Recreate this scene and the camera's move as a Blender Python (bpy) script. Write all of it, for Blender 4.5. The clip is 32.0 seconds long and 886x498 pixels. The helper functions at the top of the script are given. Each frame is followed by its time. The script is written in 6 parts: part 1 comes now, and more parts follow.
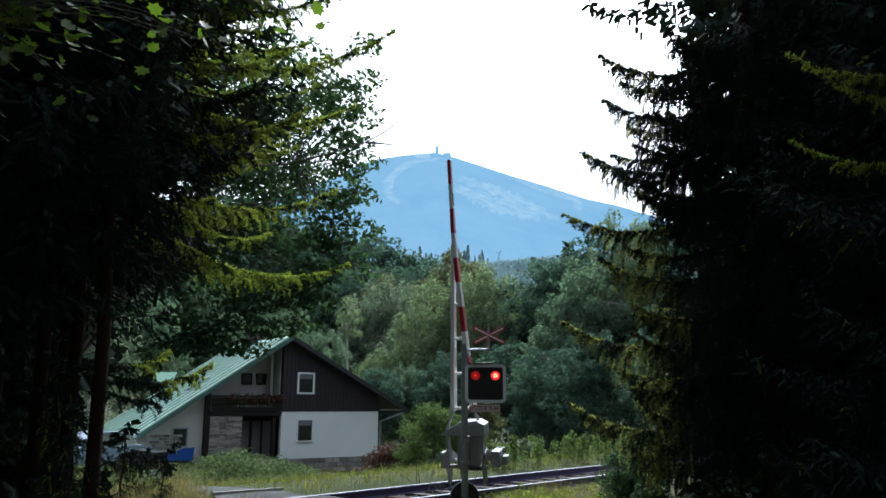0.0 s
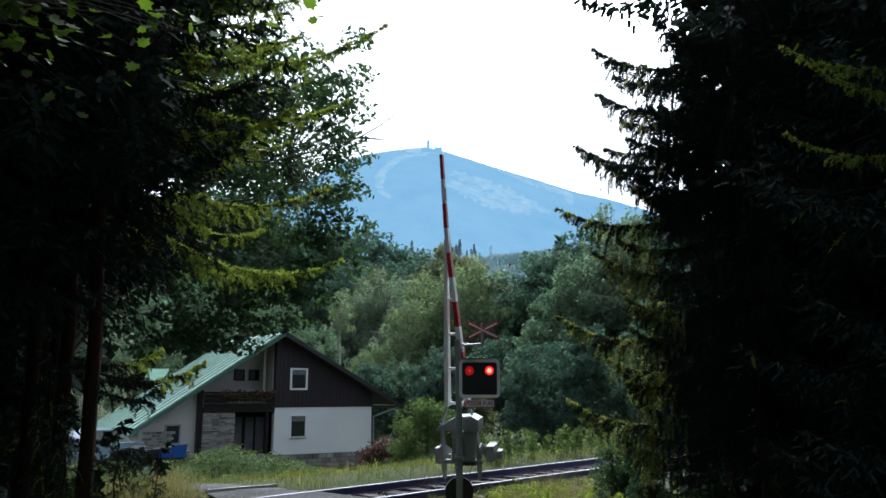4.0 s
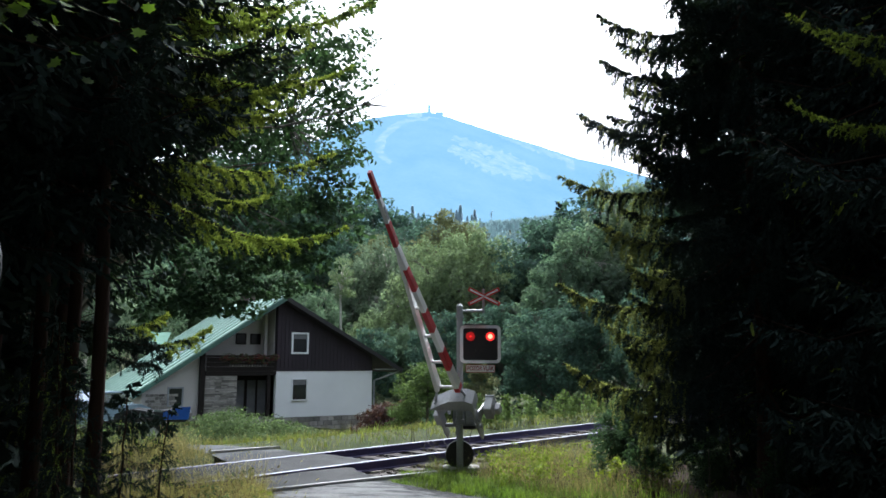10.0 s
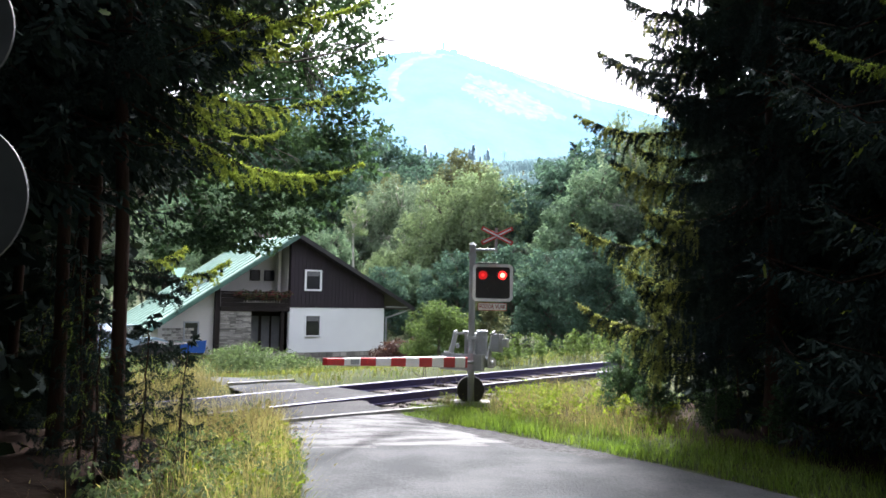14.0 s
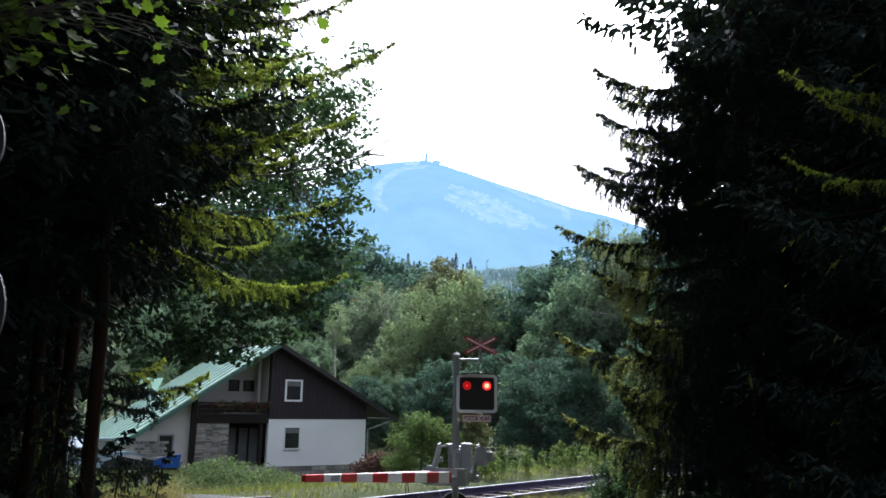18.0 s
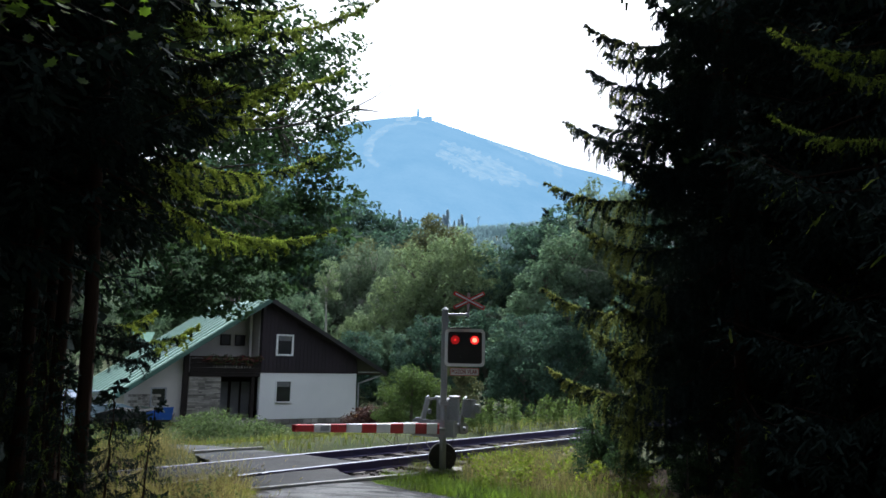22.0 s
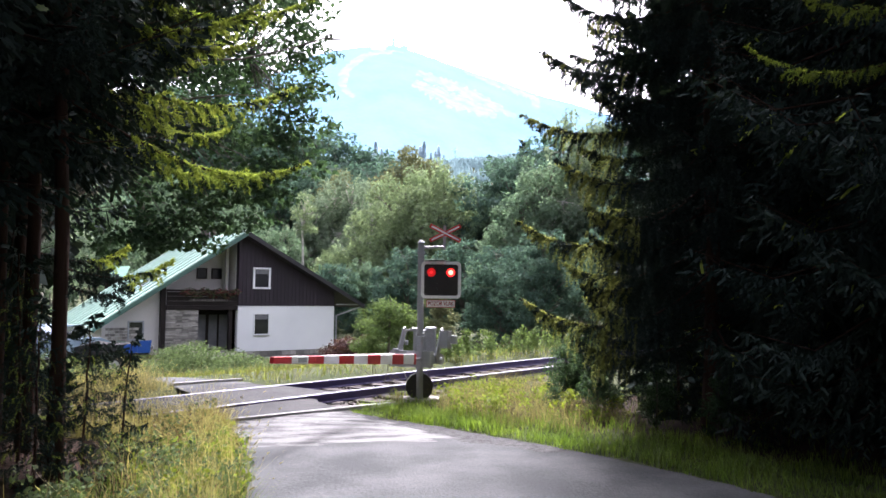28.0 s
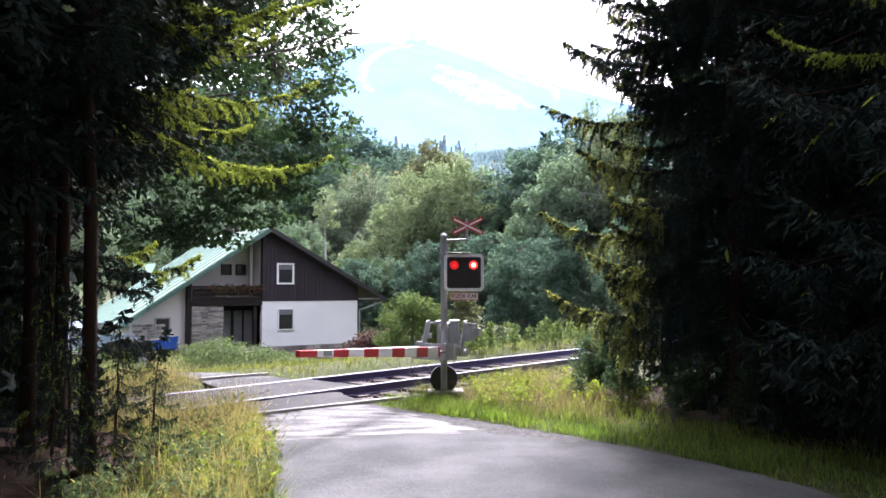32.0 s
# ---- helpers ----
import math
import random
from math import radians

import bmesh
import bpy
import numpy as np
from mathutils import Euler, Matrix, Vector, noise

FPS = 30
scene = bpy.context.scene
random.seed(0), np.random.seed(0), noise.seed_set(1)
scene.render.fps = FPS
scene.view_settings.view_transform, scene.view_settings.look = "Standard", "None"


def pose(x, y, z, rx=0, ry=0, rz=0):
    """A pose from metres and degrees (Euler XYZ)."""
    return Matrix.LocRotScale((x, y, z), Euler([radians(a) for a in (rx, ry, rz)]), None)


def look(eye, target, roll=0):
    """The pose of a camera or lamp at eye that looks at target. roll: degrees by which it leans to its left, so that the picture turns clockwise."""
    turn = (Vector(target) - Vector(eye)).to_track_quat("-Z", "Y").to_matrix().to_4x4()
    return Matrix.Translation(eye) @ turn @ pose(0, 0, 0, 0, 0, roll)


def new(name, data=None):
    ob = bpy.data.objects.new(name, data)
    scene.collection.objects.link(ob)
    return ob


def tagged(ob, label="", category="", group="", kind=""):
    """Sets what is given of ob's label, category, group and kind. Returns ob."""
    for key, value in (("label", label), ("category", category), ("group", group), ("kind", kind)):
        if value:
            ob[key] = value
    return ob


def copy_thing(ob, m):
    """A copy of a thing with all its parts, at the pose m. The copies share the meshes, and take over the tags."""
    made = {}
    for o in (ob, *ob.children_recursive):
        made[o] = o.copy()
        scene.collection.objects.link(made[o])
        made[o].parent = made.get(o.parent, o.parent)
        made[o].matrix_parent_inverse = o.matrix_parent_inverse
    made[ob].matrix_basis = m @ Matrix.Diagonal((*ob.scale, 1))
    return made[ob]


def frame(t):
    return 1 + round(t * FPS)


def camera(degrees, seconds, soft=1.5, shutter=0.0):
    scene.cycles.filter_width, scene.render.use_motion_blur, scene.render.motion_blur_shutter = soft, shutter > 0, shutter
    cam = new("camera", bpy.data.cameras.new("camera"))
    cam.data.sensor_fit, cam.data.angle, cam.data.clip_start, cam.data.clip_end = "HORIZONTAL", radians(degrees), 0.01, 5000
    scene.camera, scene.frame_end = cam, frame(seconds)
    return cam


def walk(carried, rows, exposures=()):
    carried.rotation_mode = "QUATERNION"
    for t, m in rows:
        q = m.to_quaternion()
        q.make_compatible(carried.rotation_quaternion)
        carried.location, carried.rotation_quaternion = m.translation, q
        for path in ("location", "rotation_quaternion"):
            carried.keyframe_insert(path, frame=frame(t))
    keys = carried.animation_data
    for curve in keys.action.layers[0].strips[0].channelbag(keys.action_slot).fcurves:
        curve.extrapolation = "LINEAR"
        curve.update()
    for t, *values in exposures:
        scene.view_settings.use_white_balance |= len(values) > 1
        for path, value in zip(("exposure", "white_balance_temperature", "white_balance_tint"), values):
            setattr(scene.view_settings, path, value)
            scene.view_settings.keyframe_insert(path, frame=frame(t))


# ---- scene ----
cam = camera(60.0, 32.0, soft=1.6)
PATH = [  # seconds, pitch, yaw, roll in degrees, place in metres
    (0, 11.332, -0.73, 0.258, 0.068, 0.06, 1.651),
    (0.5, 10.079, -0.696, -0.031, 0.063, 0.089, 1.671),
    (1, 10.35, -0.306, -0.366, 0.06, 0.08, 1.671),
    (1.5, 10.391, -0.541, -0.35, 0.048, 0.115, 1.674),
    (2, 10.48, -1.307, -0.23, 0.054, 0.117, 1.665),
    (2.5, 10.913, -1.301, -0.453, 0.061, 0.1, 1.669),
    (3, 11.041, -1.095, -0.401, 0.07, 0.115, 1.666),
    (3.5, 10.97, -1.244, -0.392, 0.051, 0.096, 1.669),
    (5.5, 10.843, -1.562, 0.358, 0.044, 0.088, 1.656),
    (6, 10.665, -1.853, 0.224, 0.043, 0.097, 1.658),
    (6.5, 10.312, -2.088, 0.177, 0.028, 0.021, 1.629),
    (7, 10.082, -2.013, 0.097, 0.038, 0.004, 1.621),
    (7.5, 9.86, -1.938, 0.009, 0.043, 0.032, 1.629),
    (8, 9.59, -2.067, -0.102, 0.039, 0.014, 1.628),
    (8.5, 9.365, -1.865, -0.085, 0.045, 0.066, 1.649),
    (9, 8.957, -1.807, -0.104, 0.04, 0.053, 1.679),
    (9.5, 8.543, -1.454, 0.009, 0.028, 0.088, 1.683),
    (10, 8.358, -1.322, 0.148, 0.021, 0.047, 1.674),
    (10.5, 7.923, -1.013, 0.316, 0.016, 0.036, 1.665),
    (11, 7.216, -0.814, 0.416, 0.017, 0.052, 1.671),
    (11.5, 6.363, -0.573, 0.576, 0.006, 0.037, 1.657),
    (12, 5.545, -0.216, 0.598, 0.001, 0.006, 1.654),
    (12.5, 4.849, 0.049, 0.737, 0.003, 0.008, 1.651),
    (13, 4.378, 0.001, 0.895, 0, -0, 1.649),
    (13.5, 4.129, -0.28, 0.817, -0.002, 0.018, 1.646),
    (14, 3.861, -0.464, 0.956, -0.004, 0.007, 1.65),
    (14.5, 3.877, -0.547, 0.984, 0.005, 0.016, 1.648),
    (16.5, 7.643, -2.582, 1.138, 0.044, 0.018, 1.628),
    (17, 6.448, -2.251, 0.556, 0.016, -0.103, 1.673),
    (17.5, 5.346, -1.936, 1.106, -0.01, -0.022, 1.677),
    (18, 11.913, -1.623, 0.723, -0.01, 0.017, 1.678),
    (18.5, 12.69, -3.484, 0.291, -0.021, -0.058, 1.654),
    (19, 13.536, -4.074, 0.423, -0.02, -0.217, 1.633),
    (19.5, 12.411, -3.181, 0.807, 0.011, -0.109, 1.653),
    (20, 10.261, -4.473, 0.936, 0.022, -0.088, 1.648),
    (20.5, 9.753, -3.641, 0.777, 0.017, -0.08, 1.647),
    (21, 9.201, -2.776, 1.111, 0.02, -0.067, 1.652),
    (21.5, 8.744, -2.289, 1.13, 0.014, -0.069, 1.653),
    (22, 8.702, -2.332, 0.953, 0.021, -0.069, 1.648),
    (22.5, 8.482, -2.809, 1.025, 0.025, -0.072, 1.648),
    (23, 8.253, -2.946, 1.163, 0.022, -0.066, 1.649),
    (23.5, 8.047, -3.338, 1.2, 0.024, -0.048, 1.646),
    (24, 7.936, -3.771, 0.977, 0.02, -0.073, 1.651),
    (24.5, 7.682, -3.65, 0.952, 0.02, -0.051, 1.646),
    (25, 7.337, -3.7, 0.775, 0.027, -0.049, 1.65),
    (25.5, 7.013, -3.837, 0.625, 0.03, -0.065, 1.646),
    (27.5, 4.856, -4.422, 0.523, 0.042, -0.072, 1.651),
    (28, 3.68, -4.13, 0.546, 0.035, -0.071, 1.655),
    (28.5, 3.216, -4.333, 0.624, 0.02, -0.102, 1.645),
    (29, 3.142, -4.944, 0.743, 0.008, -0.064, 1.633),
    (29.5, 3.61, -3.256, -0.057, 0.017, -0.09, 1.645),
    (30, 3.428, -2.896, -0.133, 0.021, -0.068, 1.654),
    (30.5, 3.239, -2.751, 0.007, 0.015, -0.082, 1.639),
    (31, 3.556, -2.598, 0.083, 0.023, -0.061, 1.644),
    (31.5, 3.399, -2.257, -0.016, 0.027, -0.076, 1.648),
    (32, 3.19, -2.503, -0.166, 0.022, -0.084, 1.642),
]
EXPOSURES = [(0, 0.72, 5700, 6), (6, 0.72, 5700, 6), (9, 0.98, 5700, 6), (10, 1.12, 5800, 8), (12, 1.55, 6000, 14), (13, 1.9, 6150, 15), (14.5, 2.0, 6150, 16), (16.5, 1.45, 6050, 16), (17.5, 1.55, 6050, 16), (18, 1.1, 5850, 13), (18.5, 0.7, 5700, 10), (19, 0.35, 5600, 10), (19.5, 0.05, 5600, 10), (20, -0.12, 5600, 10), (21, 0.4, 5700, 10), (22, 0.75, 5800, 10), (23, 1.02, 5900, 10), (24, 1.4, 6050, 15), (25, 1.75, 6100, 19), (27.5, 1.95, 6150, 19), (28, 2.02, 6150, 24), (29, 2.28, 6150, 26), (30, 2.2, 6150, 26), (32, 2.15, 6150, 26)]

walk(cam, [(t, pose(x, y, z, 90 + pitch, 0, yaw) @ pose(0, 0, 0, 0, 0, roll)) for t, pitch, yaw, roll, x, y, z in PATH],
     exposures=EXPOSURES)

# ---- world and sun ----
SUN_AZ, SUN_EL = radians(15), radians(53)  # azimuth from +Y towards +X
world = bpy.data.worlds.new("world")
scene.world = world
world.use_nodes = True
wn = world.node_tree.nodes
sky = wn.new("ShaderNodeTexSky")
sky.sky_type = "NISHITA"
sky.sun_disc = False
sky.sun_elevation, sky.sun_rotation = SUN_EL, SUN_AZ
sky.dust_density, sky.air_density, sky.ozone_density = 6.0, 1.0, 1.0
wn["Background"].inputs["Strength"].default_value = 0.15
pale = wn.new("ShaderNodeHueSaturation")  # a hazy, whitish sky
pale.inputs["Saturation"].default_value = 0.35
world.node_tree.links.new(sky.outputs["Color"], pale.inputs["Color"])
world.node_tree.links.new(pale.outputs["Color"], wn["Background"].inputs["Color"])
sun = new("sun", bpy.data.lights.new("sun", "SUN"))
sun.data.energy, sun.data.angle, sun.data.color = 3.2, radians(12.0), (1.0, 0.975, 0.93)
sun.matrix_world = look((0, 0, 40), (-math.sin(SUN_AZ) * math.cos(SUN_EL), -math.cos(SUN_AZ) * math.cos(SUN_EL), 40 - math.sin(SUN_EL)))


# ---- materials ----
def surf(name, base, other=None, rough=0.8, metal=0.0, scale=4.0, fine=40.0, bump=0.2, glow=None, thin=0.0, island=0.0, objvar=0.0, emit=None, stretch=None, spec=0.5, span=(0.48, 0.98)):
    """A surface with two scales of variation between base and other, fine relief, and optional translucency and variation by piece."""
    m = bpy.data.materials.new(name)
    m.use_nodes = True
    nt = m.node_tree
    n, link = nt.nodes, nt.links.new
    b = n["Principled BSDF"]
    b.inputs["Roughness"].default_value = rough
    b.inputs["Metallic"].default_value = metal
    b.inputs["Specular IOR Level"].default_value = spec
    other = other or tuple(c * 0.6 for c in base)
    tc = n.new("ShaderNodeTexCoord")
    vec = tc.outputs["Object"]
    if stretch:
        mp = n.new("ShaderNodeMapping")
        mp.inputs["Scale"].default_value = stretch
        link(vec, mp.inputs["Vector"])
        vec = mp.outputs["Vector"]
    n1, n2 = n.new("ShaderNodeTexNoise"), n.new("ShaderNodeTexNoise")
    n1.inputs["Scale"].default_value, n2.inputs["Scale"].default_value = scale, fine
    n1.inputs["Detail"].default_value, n2.inputs["Detail"].default_value = 5, 3
    link(vec, n1.inputs["Vector"])
    link(vec, n2.inputs["Vector"])
    add = n.new("ShaderNodeMath")
    add.operation = "MULTIPLY_ADD"
    add.inputs[1].default_value = 0.45
    link(n2.outputs["Fac"], add.inputs[0])
    link(n1.outputs["Fac"], add.inputs[2])
    ramp = n.new("ShaderNodeMapRange")
    ramp.inputs["From Min"].default_value, ramp.inputs["From Max"].default_value = span
    link(add.outputs[0], ramp.inputs["Value"])
    mix = n.new("ShaderNodeMix")
    mix.data_type = "RGBA"
    mix.inputs["A"].default_value, mix.inputs["B"].default_value = (*base, 1), (*other, 1)
    link(ramp.outputs["Result"], mix.inputs["Factor"])
    col = mix.outputs["Result"]
    if island or objvar:
        src = n.new("ShaderNodeNewGeometry").outputs["Random Per Island"] if island else n.new("ShaderNodeObjectInfo").outputs["Random"]
        amount = island or objvar
        mr = n.new("ShaderNodeMapRange")
        mr.inputs["To Min"].default_value, mr.inputs["To Max"].default_value = 1 - amount, 1 + amount
        link(src, mr.inputs["Value"])
        hsv = n.new("ShaderNodeHueSaturation")
        link(mr.outputs["Result"], hsv.inputs["Value"])
        link(col, hsv.inputs["Color"])
        col = hsv.outputs["Color"]
    link(col, b.inputs["Base Color"])
    if bump:
        bp = n.new("ShaderNodeBump")
        bp.inputs["Strength"].default_value, bp.inputs["Distance"].default_value = bump, 0.02
        link(n2.outputs["Fac"], bp.inputs["Height"])
        link(bp.outputs["Normal"], b.inputs["Normal"])
    if emit and len(emit) > 2:
        em = n.new("ShaderNodeMix")
        em.data_type = "RGBA"
        em.inputs["A"].default_value, em.inputs["B"].default_value = (*emit[0], 1), (*emit[2], 1)
        link(ramp.outputs["Result"], em.inputs["Factor"])
        link(em.outputs["Result"], b.inputs["Emission Color"])
        b.inputs["Emission Strength"].default_value = emit[1]
    elif emit:
        b.inputs["Emission Color"].default_value, b.inputs["Emission Strength"].default_value = (*emit[0], 1), emit[1]
    if thin:
        tr = n.new("ShaderNodeBsdfTranslucent")
        tint = n.new("ShaderNodeMix")
        tint.data_type, tint.blend_type = "RGBA", "MULTIPLY"
        tint.inputs["Factor"].default_value = 1.0
        tint.inputs["B"].default_value = (*(glow or (1.6, 1.8, 0.7)), 1)
        link(col, tint.inputs["A"])
        link(tint.outputs["Result"], tr.inputs["Color"])
        mx = n.new("ShaderNodeMixShader")
        mx.inputs["Fac"].default_value = thin
        link(b.outputs["BSDF"], mx.inputs[1])
        link(tr.outputs["BSDF"], mx.inputs[2])
        link(mx.outputs["Shader"], n["Material Output"].inputs["Surface"])
    return m


def soften(m, scale, low, high):
    """Lets a thin cover break up into ragged patches."""
    nt = m.node_tree
    n, link = nt.nodes, nt.links.new
    tc, nz, mr = n.new("ShaderNodeTexCoord"), n.new("ShaderNodeTexNoise"), n.new("ShaderNodeMapRange")
    nz.inputs["Scale"].default_value, nz.inputs["Detail"].default_value = scale, 6
    mr.inputs["From Min"].default_value, mr.inputs["From Max"].default_value = low, high
    tr, mx = n.new("ShaderNodeBsdfTransparent"), n.new("ShaderNodeMixShader")
    link(tc.outputs["Object"], nz.inputs["Vector"])
    link(nz.outputs["Fac"], mr.inputs["Value"])
    link(mr.outputs["Result"], mx.inputs["Fac"])
    link(tr.outputs["BSDF"], mx.inputs[1])
    link(n["Principled BSDF"].outputs["BSDF"], mx.inputs[2])
    link(mx.outputs["Shader"], n["Material Output"].inputs["Surface"])


ASPHALT = surf("asphalt", (0.044, 0.048, 0.050), (0.088, 0.092, 0.093), 0.92, spec=0.15, scale=1.1, fine=38, bump=0.6, span=(0.58, 0.90))
ASPHALT_OLD = surf("old_asphalt", (0.040, 0.041, 0.043), (0.145, 0.147, 0.147), 0.9, scale=2.6, fine=30, bump=0.6, stretch=(0.6, 1.8, 1), span=(0.60, 0.80), spec=0.3)
GRAVEL = surf("edge_gravel", (0.022, 0.023, 0.024), (0.075, 0.075, 0.076), 0.9, scale=14, fine=70, bump=1.0, spec=0.2, span=(0.5, 0.95))
PALE = surf("pale_edging", (0.33, 0.33, 0.33), (0.20, 0.20, 0.20), 0.85, scale=4, fine=25, bump=0.2)
ASPHALT_DARK = surf("dark_asphalt", (0.030, 0.031, 0.033), (0.056, 0.056, 0.056), 0.9, scale=2, fine=60, bump=0.5, spec=0.15)
SOIL = surf("soil", (0.028, 0.042, 0.014), (0.045, 0.05, 0.022), 0.95, scale=0.7, fine=14, bump=0.5, spec=0.1)
LITTER = surf("needle_litter", (0.032, 0.018, 0.012), (0.018, 0.012, 0.009), 0.95, scale=1.5, fine=25, bump=0.6, spec=0.1)
GRASS = surf("grass", (0.090, 0.155, 0.030), (0.145, 0.190, 0.045), 0.65, scale=1.6, fine=6, bump=0, thin=0.44, glow=(1.45, 1.55, 0.65), island=0.5, spec=0.3)
GRASS_DRY = surf("dry_grass", (0.36, 0.33, 0.16), (0.22, 0.21, 0.09), 0.7, scale=1.6, fine=5, bump=0, thin=0.42, glow=(1.35, 1.3, 0.75), island=0.4)
GRASS_TAN = surf("fading_grass", (0.21, 0.18, 0.10), (0.13, 0.13, 0.06), 0.75, scale=1.5, fine=4, bump=0, thin=0.4, glow=(1.35, 1.35, 0.8), island=0.5, spec=0.2)
MEADOW = surf("meadow_grass", (0.095, 0.130, 0.04), (0.165, 0.175, 0.06), 0.7, scale=0.5, fine=2, bump=0, thin=0.4, glow=(1.45, 1.5, 0.7), island=0.4, spec=0.2, span=(0.55, 0.9))
WEED = surf("weed_leaf", (0.10, 0.135, 0.07), (0.08, 0.11, 0.06), 0.9, spec=0.1, scale=0.5, fine=3, bump=0, thin=0.4, glow=(1.3, 1.4, 0.85), island=0.35)
BROWN_STEM = surf("brown_stem", (0.15, 0.10, 0.065), (0.10, 0.072, 0.045), 0.8, scale=2, fine=8, bump=0, thin=0.3, glow=(1.3, 1.1, 0.8), island=0.4, spec=0.2)
WEED_YELLOW = surf("yellow_weed_leaf", (0.15, 0.175, 0.035), (0.09, 0.125, 0.03), 0.7, spec=0.2, scale=0.8, fine=5, bump=0, thin=0.48, island=0.4)
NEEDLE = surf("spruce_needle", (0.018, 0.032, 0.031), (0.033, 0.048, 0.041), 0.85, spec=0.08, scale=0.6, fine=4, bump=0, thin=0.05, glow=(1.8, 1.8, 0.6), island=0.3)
# Lit copies of the needle colour, painted on shoots that catch sun.
NEEDLE_LIGHT = surf("sunlit_needle", (0.125, 0.170, 0.055), (0.205, 0.230, 0.070), 0.8, spec=0.1, scale=0.8, fine=4, bump=0, thin=0.55, glow=(1.5, 1.6, 0.7), island=0.35)
NEEDLE_OLIVE = surf("sunlit_olive_needle", (0.115, 0.138, 0.062), (0.185, 0.20, 0.082), 0.8, spec=0.1, scale=0.8, fine=4, bump=0, thin=0.5, glow=(1.4, 1.4, 0.8), island=0.35)
BROAD = surf("broad_leaf", (0.034, 0.064, 0.046), (0.052, 0.086, 0.05), 0.8, spec=0.15, scale=0.5, fine=3, bump=0, thin=0.42, glow=(1.5, 1.6, 0.8), island=0.35)
MAPLE = surf("maple_leaf", (0.06, 0.105, 0.025), (0.085, 0.13, 0.03), 0.6, scale=2, fine=12, bump=0, thin=0.4, glow=(1.6, 1.7, 0.5), island=0.25)
# Valley leaf colours are lightened and greyed in place of distance haze.
LEAF_DARK = surf("dark_leaf", (0.058, 0.104, 0.090), (0.080, 0.122, 0.098), 0.9, scale=0.12, fine=1, bump=0, spec=0.1, glow=(1.15, 1.25, 0.9), thin=0.45, island=0.3)
LEAF_MID = surf("mid_leaf", (0.104, 0.156, 0.112), (0.132, 0.178, 0.12), 0.9, scale=0.12, fine=1, bump=0, spec=0.1, glow=(1.15, 1.28, 0.95), thin=0.45, island=0.25)
LEAF_GREY = surf("greyish_leaf", (0.142, 0.184, 0.140), (0.174, 0.21, 0.146), 0.9, scale=0.12, fine=1, bump=0, spec=0.1, glow=(1.15, 1.28, 0.95), thin=0.45, island=0.25)
LEAF_BROWN = surf("brownish_leaf", (0.115, 0.13, 0.08), (0.145, 0.145, 0.08), 0.9, scale=0.12, fine=1, bump=0, spec=0.1, glow=(1.15, 1.2, 0.85), thin=0.45, island=0.25)
LEAF_LIGHT = surf("light_leaf", (0.166, 0.212, 0.132), (0.198, 0.238, 0.138), 0.9, scale=0.12, fine=1, bump=0, spec=0.1, glow=(1.15, 1.28, 0.9), thin=0.45, island=0.25)
BUSH_LEAF = surf("bush_leaf", (0.066, 0.102, 0.044), (0.098, 0.132, 0.052), 0.85, scale=0.5, fine=2, bump=0, spec=0.12, glow=(1.25, 1.35, 0.75), thin=0.42, island=0.3)
RED_LEAF = surf("reddish_leaf", (0.065, 0.022, 0.03), (0.035, 0.03, 0.026), 0.7, scale=0.5, fine=3, bump=0, thin=0.3, island=0.4, spec=0.2)
BARK = surf("spruce_bark", (0.055, 0.029, 0.020), (0.030, 0.018, 0.014), 0.9, scale=5, fine=30, bump=0.6, stretch=(1, 1, 0.3), spec=0.2)
BARK_GREY = surf("grey_bark", (0.12, 0.11, 0.09), (0.06, 0.055, 0.045), 0.9, scale=4, fine=25, bump=0.5, stretch=(1, 1, 0.3))
BIRCH = surf("birch_bark", (0.6, 0.58, 0.52), (0.2, 0.18, 0.16), 0.8, scale=3, fine=20, bump=0.2)
STEEL_TOP = surf("polished_rail_head", (0.26, 0.27, 0.32), (0.18, 0.18, 0.22), 0.62, 0.6, scale=1, fine=30, bump=0.02)
RUST = surf("rusty_rail", (0.035, 0.03, 0.11), (0.06, 0.045, 0.10), 0.7, 0.1, scale=3, fine=40, bump=0.2)
SLEEPER = surf("weathered_sleeper", (0.085, 0.076, 0.074), (0.045, 0.04, 0.039), 0.95, spec=0.15, scale=3, fine=30, bump=0.4, objvar=0.3, stretch=(0.3, 1, 1))
BALLAST = surf("ballast_stone", (0.055, 0.047, 0.045), (0.11, 0.095, 0.088), 0.95, scale=3, fine=20, bump=0.4, island=0.4)
GALV = surf("galvanised_steel", (0.34, 0.355, 0.37), (0.23, 0.24, 0.25), 0.55, 0.3, scale=3, fine=30, bump=0.1)
GREYPAINT = surf("grey_paint", (0.34, 0.355, 0.375), (0.23, 0.245, 0.26), 0.5, scale=4, fine=30, bump=0.1)
BLACKPAINT = surf("black_paint", (0.012, 0.012, 0.014), (0.025, 0.022, 0.02), 0.5, scale=4, fine=30, bump=0.05)
WHITE = surf("white_paint", (0.88, 0.88, 0.89), (0.76, 0.76, 0.76), 0.45, scale=3, fine=20, bump=0.05)
RED = surf("red_paint", (0.55, 0.02, 0.03), (0.38, 0.02, 0.03), 0.45, scale=3, fine=20, bump=0.05)
SIGNRED = surf("sign_red", (0.62, 0.03, 0.03), (0.5, 0.03, 0.03), 0.4, scale=3, fine=20, bump=0.02)
LETTER = surf("dark_red_lettering", (0.30, 0.015, 0.02), (0.24, 0.012, 0.016), 0.5, scale=3, fine=20, bump=0)
